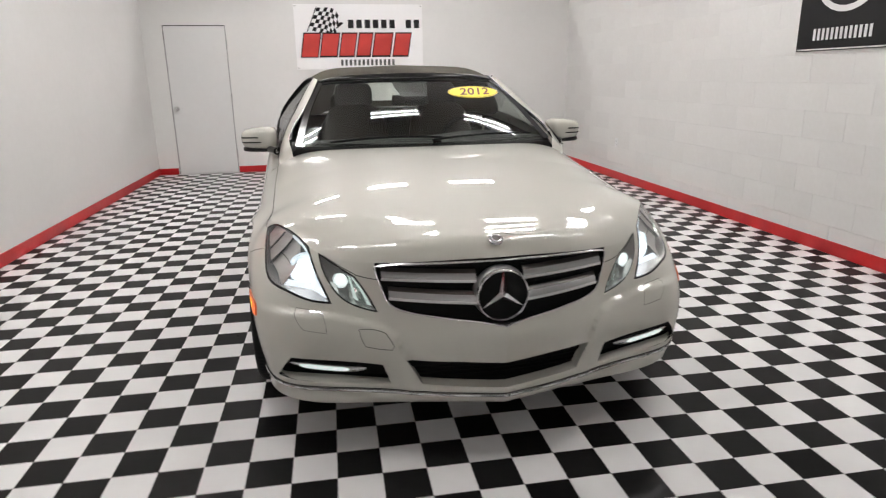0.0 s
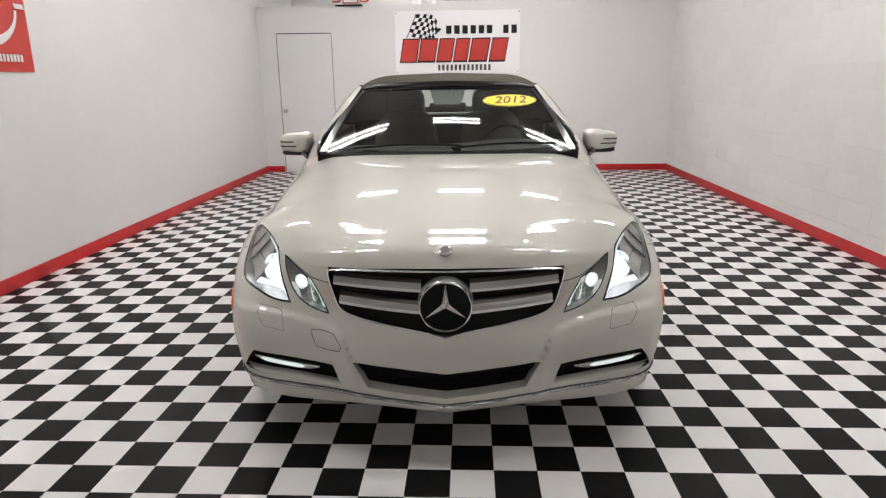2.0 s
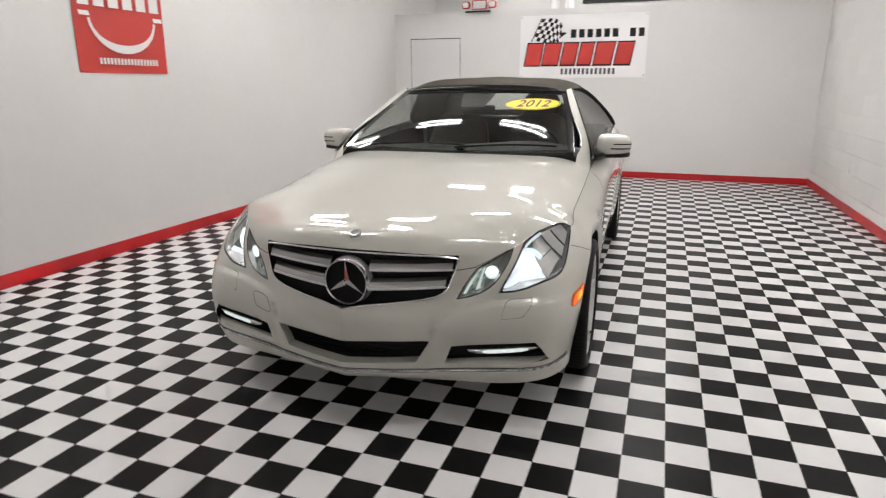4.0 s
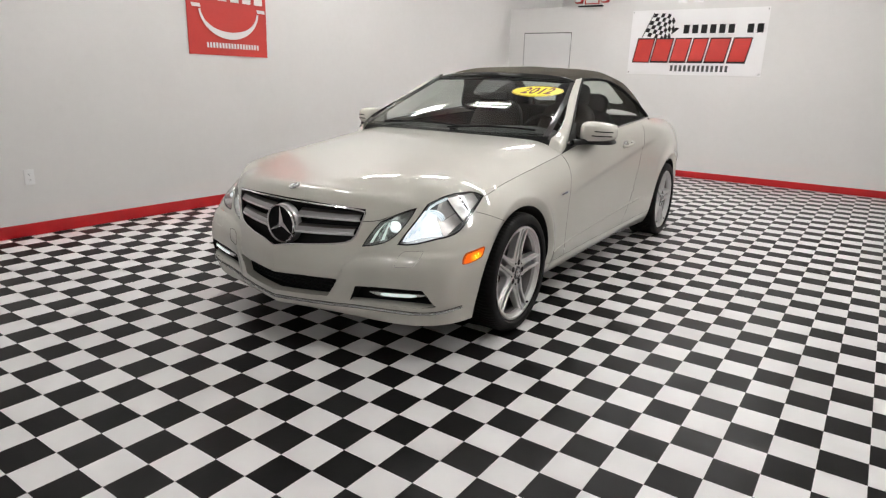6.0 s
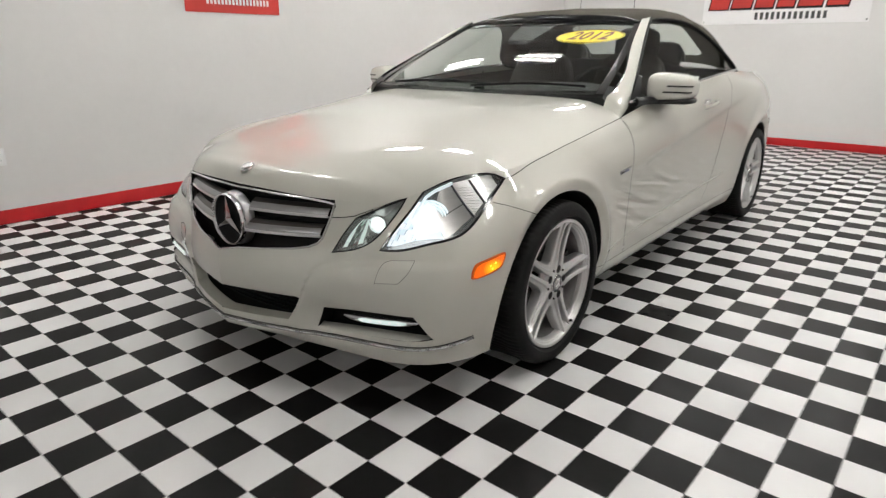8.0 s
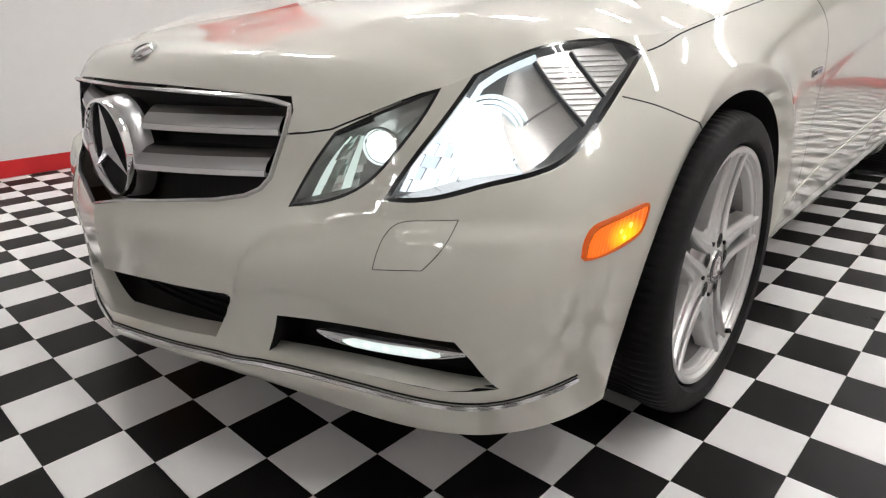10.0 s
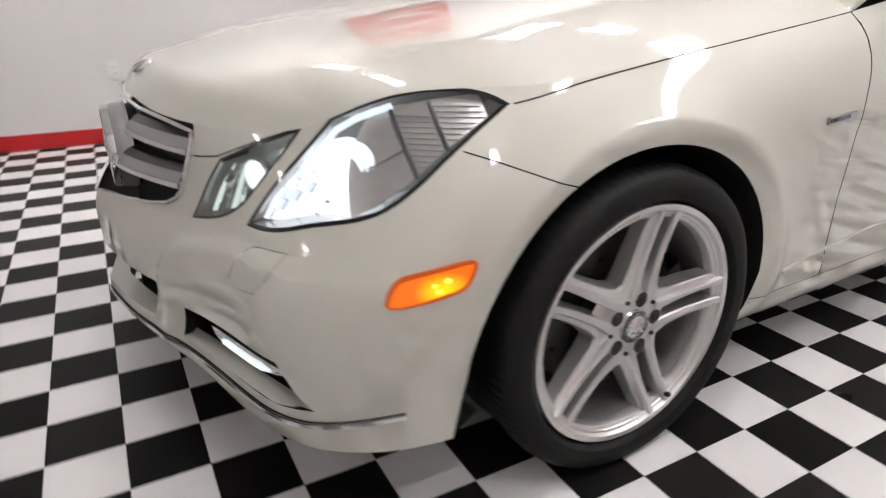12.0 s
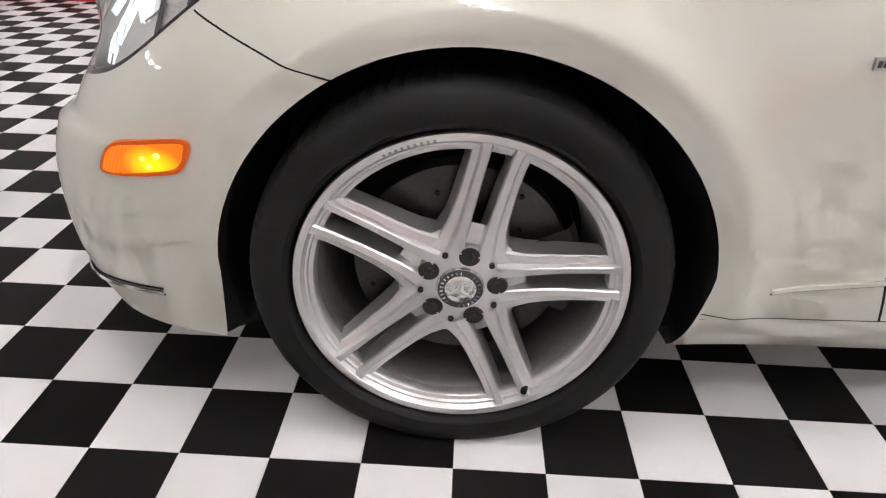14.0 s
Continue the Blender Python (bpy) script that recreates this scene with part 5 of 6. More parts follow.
# ---- cabin ----
dash = grid_mesh(net([[(-.72, 1.50, .925), (-.40, 1.44, .925), (0, 1.42, .922), (.40, 1.44, .925), (.72, 1.50, .925)],
                      [(-.73, 1.75, .955), (-.40, 1.74, .962), (0, 1.74, .965), (.40, 1.74, .985), (.73, 1.75, .955)],
                      [(-.74, 1.93, .90), (-.40, 1.93, .91), (0, 1.92, .91), (.40, 1.93, .955), (.74, 1.93, .90)],
                      [(-.74, 1.98, .60), (-.40, 1.97, .62), (0, 1.95, .60), (.40, 1.97, .62), (.74, 1.98, .60)]], 16, 30))
part("dashboard", dash, "dash", CAR, "dark grey dashboard")
SW = part("steering_wheel", lathe([(0.172, -0.013), (0.184, -0.009), (0.190, 0.0), (0.184, 0.009), (0.172, 0.013), (0.165, 0.0), (0.172, -0.013)], 48, "y"), "leather", CAR, "black leather steering wheel")
hub_s = bmesh.new()
box(hub_s, (-.075, -.01, -.06), (.075, .02, .045), 0.015)
box(hub_s, (-.17, 0, -.02), (.17, .012, .015), 0.004)
box(hub_s, (-.02, 0, -.17), (.02, .012, 0), 0.004)
part("wheel_hub", hub_s, "dash", SW)
SW.matrix_basis = pose(0.38, 2.05, 0.885, -24, 0, 0)


def seat(x, y, back=True):
    """A padded seat with its headrest."""
    SE = part("seat_cushion", superbox((x, y, .50), (.25, .26, .085), 4, 8), "brown_leather", CAR, "brown leather seat")
    bk = superbox((0, 0, 0), (.245, .075, .33), 4.5, 10, lambda a, b, c: (a * (1 - 0.16 * max(0, c)), b * (1 - 0.2 * c), c))
    bk.transform(pose(x, y + .33, .80, -17, 0, 0))
    part("seat_back", bk, "brown_leather", SE, "brown leather backrest")
    hr = superbox((0, 0, 0), (.135, .05, .105), 3.6, 8)
    hr.transform(pose(x, y + .45, 1.165, -12, 0, 0))
    part("headrest", hr, "leather", SE, "dark headrest")
    for dx in (-.05, .05):
        part("headrest_post", tube([(x + dx, y + .40, 1.02), (x + dx, y + .44, 1.12)], 0.007, 8), "chrome", SE)


for x in (-.31, .31):
    seat(x, 2.30)
rb_ = superbox((0, 3.10, .78), (.55, .10, .30), 4.5, 10)
RS = part("rear_seat", rb_, "leather", CAR, "dark leather rear bench")
for x in (-.34, .34):
    part("headrest", superbox((x, 3.10, 1.10), (.13, .05, .09), 3.4, 8), "leather", RS, "dark rear headrest")
    hoop = [(x + .11 * math.cos(w), 3.22, 1.06 + .12 * math.sin(w)) for w in np.linspace(0, math.pi, 14)]
    part("roll_hoop", tube(hoop, 0.011, 8), "leather", RS, "dark hoop behind the rear seat")
pair("door_trim", grid_mesh(net([[(.77, 1.52, .90), (.775, 2.2, .955), (.78, 3.1, .995)], [(.745, 1.52, .70), (.75, 2.2, .70), (.75, 3.1, .72)], [(.74, 1.52, .30), (.74, 2.2, .30), (.74, 3.1, .30)]], 10, 16)), "leather", "dark inner door trim")
fl = bmesh.new()
box(fl, (-.745, 1.5, .22), (.745, 3.6, .30), 0.01)
part("cabin_floor", fl, "shell", CAR, "dark cabin floor", smooth=False)
bh = bmesh.new()
box(bh, (-.78, 3.22, .25), (.78, 3.27, 1.02), 0.01)
part("bulkhead", bh, "leather", CAR, "dark rear bulkhead", smooth=False)

# ---- wheels ----
TW = 0.890  # outer face of the left wheels


def tread(bm_t):
    """Tyre with rounded walls, rim guard and cross-cut shoulders."""
    n = 372
    profile = [(.236, -.055), (.245, -.034), (.2510, -.014), (.2545, .001), (.262, .0085), (.280, .0105), (.296, .0075), (.306, .000), (.3125, -.012), (.3155, -.028), (.3165, -.050), (.3165, -.075), (.3165, -.150), (.3165, -.190), (.314, -.215), (.295, -.225), (.240, -.205)]
    rows = []
    for k in range(n + 1):
        w = 2 * math.pi * k / n
        s = []
        for r, x in profile:
            shoulder = r > 0.310 and (k % n) % 4 in (0,)
            rr = r - (0.0028 if shoulder and -0.205 < x < -0.006 else 0)
            if x in (-.075, -.150):
                rr -= 0.004
            s.append((TW + x, rr * math.sin(w), rr * math.cos(w)))
        rows.append(s)
    grid_mesh(np.array(rows), bm_t)
    bmesh.ops.remove_doubles(bm_t, verts=bm_t.verts, dist=1e-5)
    return bm_t


def spoke(a, side):
    """One arm of a twin spoke, from the hub to the rim: a crisp raised face with a step down to the open side."""
    rows = []
    for f in np.linspace(0, 1, 17):
        r = 0.056 + 0.180 * f
        near = 0.0105 + 0.0045 * f
        far = float(np.interp(f, [0, 0.12, 0.25, 0.4, 0.6, 0.8, 0.9, 0.96, 1.0], [0.062, 0.0520, 0.0455, 0.0430, 0.0418, 0.0410, 0.0420, 0.0450, 0.053]))
        w = far - near
        face = TW - 0.0150 + 0.0115 * f - 0.006 * math.sin(math.pi * f)
        deep = 0.050 - 0.014 * f
        sec = [(near - 0.003, -deep), (near - 0.0005, -0.013), (near, -0.0035), (near + 0.0022, 0.0), (near + w * 0.40, 0.0012), (near + w * 0.46, -0.0005), (near + w * 0.56, -0.0065),
               (near + w * 0.64, -0.0072), (near + w * 0.88, -0.0090), (near + w * 0.96, -0.0125), (near + w, -0.020), (near + w + 0.004, -deep)]
        rows.append([(face + d, r * math.sin(a) + side * t * math.cos(a), r * math.cos(a) - side * t * math.sin(a)) for t, d in sec])
    return grid_mesh(np.array(rows))


def wheel(y, left_side=True):
    flip = (lambda b: b) if left_side else mirrored
    at = (0, y, 0.3090)

    def add(name, bm_w, mat, label="", smooth=True, parent=None):
        b = flip(bm_w)
        bmesh.ops.translate(b, verts=b.verts, vec=at)
        for v in b.verts:
            v.co.z = max(v.co.z, 0.0005)
        return part(name, b, mat, parent, label, smooth)

    rim = lathe([(.2450, TW - .030), (.2478, TW - .014), (.2488, TW - .006), (.2470, TW - .0008), (.2440, TW), (.2365, TW - .0015), (.2335, TW - .0065), (.2315, TW - .0090), (.2285, TW - .0095), (.2265, TW - .0135), (.2205, TW - .0160), (.2185, TW - .0200), (.2175, TW - .034)], 96)
    WH = add("wheel", rim, "silver", "silver twin-spoke alloy wheel with a black tyre", parent=CAR)
    # darker than the rim to stand for shade behind the spokes
    add("barrel", lathe([(.2175, TW - .034), (.2150, TW - .040), (.2110, TW - .060), (.2060, TW - .10), (.2030, TW - .145), (.2030, TW - .20)], 96), "barrel", "silver inner barrel, darkened for the shade inside the wheel", parent=WH)
    for k in range(9):
        w = radians(-27 + 2.1 * k)
        mark = bmesh.new()
        box(mark, (-.0006, -.0022, -.0042 if k > 3 else -.0030), (.0006, .0016, .0042 if k > 3 else .0030))
        mark.transform(Matrix.Translation((TW - .0012, .2400 * math.sin(w), .2400 * math.cos(w))) @ Matrix.Rotation(-w, 4, "X"))
        add("engraved_bar", mark, "barrel", parent=WH, smooth=False)
    add("tyre", tread(bmesh.new()), "rubber", "black low-profile tyre", parent=WH)
    for k in range(5):
        a = radians(12 + 72 * k)
        for side in (1, -1):
            add("spoke", spoke(a, side), "silver", parent=WH, smooth="crisp")
        hole = lathe([(0.0, -0.0005), (0.0115, -0.0002), (0.0145, 0.0006), (0.0158, 0.0002)], 24, "z")
        hole.transform(Matrix.Translation((TW - 0.0155, 0.055 * math.sin(a), 0.055 * math.cos(a))) @ Matrix.Rotation(radians(90), 4, "Y"))
        nut = cyl(bmesh.new(), 0.0085, 0.004, Matrix.Translation((TW - 0.0150, 0.055 * math.sin(a), 0.055 * math.cos(a))) @ Matrix.Rotation(radians(90), 4, "Y"), r2=0.0065, seg=6)
        add("wheel_bolt", nut, "dark_metal", "dark steel wheel bolt", parent=WH, smooth=False)
        add("bolt_hole", hole, "dark_metal", "dark wheel bolt hole", parent=WH)
        dot = cyl(bmesh.new(), 0.0045, 0.004, Matrix.Translation((TW - 0.0155, 0.060 * math.sin(a + radians(36)), 0.060 * math.cos(a + radians(36)))) @ Matrix.Rotation(radians(90), 4, "Y"), seg=14)
        add("hub_hole", dot, "dark_metal", parent=WH)
        web = []
        for f in np.linspace(0, 1, 11):
            w = a + radians(36) + radians(19) * (f - 0.5) * 2
            rr = 0.094 + 0.016 * (abs(f - 0.5) * 2) ** 2
            web.append([(TW - 0.0185, 0.03 * math.sin(w), 0.03 * math.cos(w)), (TW - 0.0175, 0.065 * math.sin(w), 0.065 * math.cos(w)), (TW - 0.0195, (rr - .022) * math.sin(w), (rr - .022) * math.cos(w)), (TW - 0.026, (rr - .006) * math.sin(w), (rr - .006) * math.cos(w)), (TW - 0.031, rr * math.sin(w), rr * math.cos(w)), (TW - 0.055, (rr + .003) * math.sin(w), (rr + .003) * math.cos(w))])
        add("spoke_web", grid_mesh(np.array(web)), "silver", parent=WH)
        floor_p = []
        for r, x in ((0.066, -0.028), (0.100, -0.038)):
            floor_p.append([(TW + x, r * math.sin(a) + o * math.cos(a), r * math.cos(a) - o * math.sin(a)) for o in (-0.022, 0, 0.022)])
        add("slot_floor", grid_mesh(np.array(floor_p)), "silver", parent=WH)
    add("hub", lathe([(.0, TW - .016), (.046, TW - .0165), (.064, TW - .018), (.070, TW - .026), (.072, TW - .06)], 48), "silver", "silver wheel hub", parent=WH)
    CAP = lathe([(.0, TW - .0065), (.012, TW - .007), (.024, TW - .0095), (.0255, TW - .0105), (.0345, TW - .0115), (.0365, TW - .016)], 48)
    add("hub_cap", CAP, "chrome_soft", "round silver hub cap with a dark ring", parent=WH)
    add("cap_ring", lathe([(.0240, TW - .0088), (.0335, TW - .0104), (.0345, TW - .0125)], 48), "cap_dark", "dark ring on the hub cap", parent=WH)
    for k in range(26):
        if k % 13 in (0, 12):
            continue
        w = 2 * math.pi * k / 26 + 0.5
        mark = bmesh.new()
        box(mark, (-.0005, -.0011, -.0022), (.0005, .0011, .0022))
        mark.transform(Matrix.Translation((TW - .0094, .0288 * math.sin(w), .0288 * math.cos(w))) @ Matrix.Rotation(-w, 4, "X"))
        add("cap_bar", mark, "chrome_soft", parent=WH, smooth=False)
    bumps = bmesh.new()
    for k in range(3):
        a = radians(8 + 120 * k)
        vs = [bumps.verts.new(Vector((TW - .004, 0, 0)))] + [bumps.verts.new(Vector((TW - .007, r * math.sin(a + s), r * math.cos(a + s)))) for r, s in ((.006, -1.0), (.022, 0.0), (.006, 1.0))]
        bumps.faces.new((vs[0], vs[1], vs[2])), bumps.faces.new((vs[0], vs[2], vs[3]))
    add("cap_relief", bumps, "silver", smooth=False, parent=WH)
    valve = tube([(TW - .020, .116, -.196), (TW + .004, .110, -.186)], 0.0055, 10)
    add("valve", valve, "shell", "black tyre valve", parent=WH)
    disc_b = lathe([(.06, TW - .085), (.168, TW - .085), (.170, TW - .088), (.170, TW - .115), (.06, TW - .115)], 72)
    add("brake_disc", disc_b, "disc", "grey brake disc with drilled holes", parent=WH)
    for k in range(20):
        w, r = k * math.pi / 10, (0.108, 0.128, 0.148)[k % 3]
        add("disc_hole", cyl(bmesh.new(), 0.0042, 0.003, Matrix.Translation((TW - 0.0845, r * math.sin(w), r * math.cos(w))) @ Matrix.Rotation(radians(90), 4, "Y"), seg=10), "shell", parent=WH)
    bell = lathe([(.0, TW - .06), (.066, TW - .06), (.074, TW - .068), (.078, TW - .085)], 40)
    add("disc_bell", bell, "dark_metal", parent=WH)
    cal = bmesh.new()
    pts = [[(TW - x, r * math.sin(w), r * math.cos(w)) for r, x in ((.112, .080), (.117, .058), (.178, .058), (.188, .070), (.188, .15))] for w in np.linspace(radians(62), radians(112), 9)]
    grid_mesh(np.array(pts), cal)
    add("caliper", cal, "dark_metal", "dark grey brake caliper", parent=WH)
    add("backing", lathe([(.0, TW - .16), (.205, TW - .16), (.206, TW - .20)], 40), "shell", parent=WH)
    return WH


for y in (0.816, 3.580):
    for s in (True, False):
        wheel(y, s)


# ---- the room ----
def structure(name, bm, mat, label):
    return tagged(part(name, bm, mat, None, label, smooth=False), kind="structure")


def slab(lo, hi):
    return box(bmesh.new(), lo, hi)


BACK = WALL_B + 1.9
structure("wall_left", slab((WALL_L - .15, WALL_F, 0), (WALL_L, BACK, CEILING)), "wall", "smooth white painted wall with a red base")
structure("wall_back", slab((WALL_L, WALL_B, 0), (WALL_R, WALL_B + .14, 2.375)), "wall", "white painted partition wall with a door")
structure("wall_far", slab((WALL_L, BACK, 0), (WALL_R, BACK + .15, CEILING)), "wall", "white wall behind the partition")
# unseen end wall, made white to throw light back onto the bumper
structure("wall_front", slab((WALL_L, WALL_F - .15, 0), (WALL_R, WALL_F, CEILING)), "wall", "unseen white end wall that bounces light onto the bumper")
structure("ceiling", slab((WALL_L, WALL_F, CEILING), (WALL_R, BACK, CEILING + .12)), "ceiling", "plain white ceiling")

# fluorescent fixtures in rows
def fixture(place):
    F0 = thing("ceiling_lamp", place)
    tagged(F0, "white ceiling fixture with two lit fluorescent tubes", "lamp", "ceiling fixtures")
    b = bmesh.new()
    rows = [[(x, y, z) for y, z in ((-.15, -.075), (-.135, -.08), (-.10, -.02), (.10, -.02), (.135, -.08), (.15, -.075), (.15, 0), (-.15, 0), (-.15, -.075))] for x in (-.31, .31)]
    grid_mesh(np.array(rows), b)
    part("housing", b, "fixture", F0, smooth=False)
    for x in (-.31, .31):
        e = bmesh.new()
        box(e, (x - .006, -.15, -.08), (x + .006, .15, 0))
        part("end_plate", e, "fixture", F0, smooth=False)
    for y in (-.065, .065):
        part("tube", tube([(-.30, y, -.055), (.30, y, -.055)], 0.018, 12), "tube_light", F0, "lit fluorescent tube")
    return F0


# the three fixtures at y=-6.2 are unseen, added to light the bumper
first = fixture((LAMP_X[1], LAMP_Y[0], CEILING))
without = [(-1.2, -6.2), (-2.4, -6.2), (2.4, -6.2), (0.0, 0.6), (-2.4, 5.5), (2.4, 5.5), (-2.4, 8.2), (2.4, 8.2)]
for y in LAMP_Y:
    for x in LAMP_X:
        if (x, y) not in without:
            copy_thing(first, pose(x, y, CEILING))

# red base along the walls
for name, lo, hi in (("baseboard_left", (WALL_L, WALL_F, 0.003), (WALL_L + .008, WALL_B, .100)), ("baseboard_right", (WALL_R - .008, WALL_F, 0.003), (WALL_R, WALL_B, .100)),
                     ("baseboard_back_a", (WALL_L + .008, WALL_B - .008, 0.003), (-2.735, WALL_B, .092)), ("baseboard_back_b", (-1.905, WALL_B - .008, 0.003), (WALL_R - .008, WALL_B, .092))):
    b = bmesh.new()
    box(b, lo, hi, 0.003, 1)
    structure(name, b, "red_base", "glossy red painted base board")

# flush door in the partition
DOOR = part("door_1", box(bmesh.new(), (-2.712, WALL_B - .012, .012), (-1.918, WALL_B - .002, 2.000), 0.002, 1), "door_paint", None, "flush white steel door, closed, with a round knob", smooth=False)
tagged(DOOR, kind="structure")
for lo, hi in (((-2.722, WALL_B - .004, .010), (-2.712, WALL_B - .001, 2.012)), ((-2.722, WALL_B - .004, 2.000), (-1.918, WALL_B - .001, 2.012)), ((-1.918, WALL_B - .004, .01), (-1.912, WALL_B - .001, 2.012))):
    part("door_gap", slab(lo, hi), "shell", DOOR, "dark gap round the door", smooth=False)
knob = lathe([(0, -.062), (.018, -.060), (.027, -.050), (.027, -.040), (.012, -.030), (.011, -.012), (.032, -.010), (.033, -.0)], 28, "y")
bmesh.ops.translate(knob, verts=knob.verts, vec=(-2.655, WALL_B - .012, .915))
part("door_knob", knob, "chrome_soft", DOOR, "round metal door knob")
for z in (.28, 1.05, 1.78):
    part("hinge", tube([(-1.910, WALL_B - .014, z - .055), (-1.910, WALL_B - .014, z + .055)], .009, 10), "chrome_soft", DOOR, "steel door hinge")

# ---- wall outlets ----
def outlet(place, turn):
    O = thing("wall_outlet", place, turn)
    tagged(O, "white double wall outlet on the painted wall", "outlet", "wall outlets")
    part("cover_plate", box(bmesh.new(), (-.036, -.009, -.058), (.036, 0, .058), 0.004, 2), "fixture", O)
    for z in (-.021, .021):
        S_ = part("socket", superbox((0, -.006, z), (.017, .003, .0145), 3.0, 4), "ceiling", O)
        for x in (-.0065, .0065):
            part("slot", slab((x - .0012, -.0098, z - .003), (x + .0012, -.0085, z + .006)), "shell", S_, smooth=False)
        part("ground_slot", slab((-.002, -.0098, z - .0105), (.002, -.0085, z - .0065)), "shell", S_, smooth=False)
    return O


outlet((WALL_L, .20, .455), 90)
outlet((WALL_R - .004, 5.62, .46), -90)

# ---- banners and posters ----
def sheet_sign(name, origin, right, width, height, mat, label):
    """A thin hung sheet; returns it and a function that lays shapes on it by shares of its width and height from the upper left."""
    origin, right = Vector(origin), Vector(right)
    out = right.cross(Vector((0, 0, 1)))
    S_ = thing(name, origin)
    tagged(S_, label, "sign")
    rows = []
    for j in np.linspace(0, 1, 10):
        rows.append([tuple(right * width * i + Vector((0, 0, -height * j)) + out * (0.006 + 0.003 * math.sin(7 * i + 3 * j) * (0.3 + j))) for i in np.linspace(0, 1, 16)])
    rear = [[tuple(right * width * i + Vector((0, 0, -height * j)) + out * 0.001) for i in np.linspace(0, 1, 16)] for j in (1, 0)]
    part("sheet", grid_mesh(np.array(rows + rear + rows[:1])), mat, S_, smooth=True)

    def shape(name_s, loop, mat_s, lift=0.013, label_s=""):
        b = bmesh.new()
        vs = [b.verts.new(right * width * u + Vector((0, 0, -height * v)) + out * lift) for u, v in loop]
        f = b.faces.new(vs)
        ex = bmesh.ops.extrude_face_region(b, geom=[f])
        bmesh.ops.translate(b, verts=[v for v in ex["geom"] if isinstance(v, bmesh.types.BMVert)], vec=out * 0.0012)
        bmesh.ops.triangulate(b, faces=[f for f in b.faces if len(f.verts) > 4])
        return part(name_s, b, mat_s, S_, label_s, smooth=False)

    return S_, shape


def bars(shape, u0, u1, v0, v1, n, mat, name="letter_bar", fill=0.72, slant=0.0, lift=0.013, gaps=()):
    step = (u1 - u0) / n
    for k in range(n):
        if k in gaps:
            continue
        a, b_ = u0 + step * (k + (1 - fill) / 2), u0 + step * (k + (1 + fill) / 2)
        shape(name, [(a + slant, v0), (b_ + slant, v0), (b_, v1), (a, v1)], mat, lift)


BAN, lay = sheet_sign("wall_banner", (-.985, WALL_B - .001, 2.287), (1, 0, 0), 1.79, .868, "white_vinyl", "white vinyl banner with red block lettering and a checkered flag")
bars(lay, .40, .985, .235, .365, 9, "black_vinyl", fill=.66, gaps=(6,))
for k, (u0, u1) in enumerate(((.050, .178), (.195, .325), (.345, .460), (.480, .585), (.605, .745), (.768, .890))):
    low = .800 if k == 0 else .787
    lay("dark_block", [(u0 + .014, .430), (u1 + .024, .430), (u1 - .008, .815), (u0 - .018, .815)], "black_vinyl", 0.0125, "dark outline of the red lettering")
    lay("red_block", [(u0 + .022, .450), (u1 + .016, .450), (u1 - .015, low), (u0 - .009, low)], "red_letter", 0.015, "red slanted block")
bars(lay, .335, .775, .852, .945, 13, "grey_ink", fill=.55)
# checkered flag
fl_l = lambda u, v: (.178 + (.355 - .178) * u - .075 * v + .02 * math.sin(3 * u), .055 + .20 * u * u + .33 * v - .05 * math.sin(math.pi * u) * (1 - v) + .02 * math.sin(6 * u))
for i in range(8):
    for j in range(6):
        if (i + j) % 2 == 0:
            q = [fl_l(i / 8, j / 6), fl_l((i + 1) / 8, j / 6), fl_l((i + 1) / 8, (j + 1) / 6), fl_l(i / 8, (j + 1) / 6)]
            lay("flag_square", q, "black_vinyl", 0.013)
lay("flag_pole", [(.172, .04), (.178, .045), (.098, .42), (.090, .42)], "grey_ink", 0.0125, "thin flag pole")
lay("flag_tip", [(.350, .27), (.378, .285), (.325, .375), (.318, .36)], "black_vinyl", 0.013)
for u, v in ((.012, .03), (.988, .03), (.012, .97), (.988, .97)):
    g = lathe([(.004, 0), (.008, .002), (.010, 0)], 12, "y")
    bmesh.ops.translate(g, verts=g.verts, vec=(1.79 * u, -.014, -.868 * v))
    part("eyelet", g, "chrome_soft", BAN)


def arc(lay, mat, w=.055, top=.55, low=.85, u0=.10, u1=.92, up=1):
    """A wide curved band, thicker at its lowest point, with short flat ends."""
    n = 20
    outer, inner = [], []
    for k in range(n + 1):
        f = k / n
        a = math.pi * (0.03 + 0.94 * f)
        u = (u0 + u1) / 2 - (u1 - u0) / 2 * math.cos(a) * 0.93
        d = math.sin(a)
        outer.append((u, top + (low - top) * d))
        th = w * (0.45 + 0.75 * d)
        inner.append((u + math.cos(a) * w * 0.55, top + (low - top) * d - th * d - 0.004))
    for k in range(n):
        lay("logo_band", [outer[k], outer[k + 1], inner[k + 1], inner[k]], mat)


PO, lay = sheet_sign("wall_poster", (WALL_L + .001, 1.64, 2.60), (0, 1, 0), .88, 1.18, "red_vinyl", "red vinyl poster with a white curved band")
arc(lay, "white_ink", .042, .645, .875)
for a_, b_ in ((.045, .150), (.865, .970)):
    lay("logo_end", [(a_, .625), (b_, .625), (b_ + .012, .652), (a_ + .012, .652)], "white_ink")
bars(lay, .03, .97, .48, .59, 6, "white_ink", fill=.70)
bars(lay, .20, .88, .905, .945, 18, "white_ink", fill=.62)
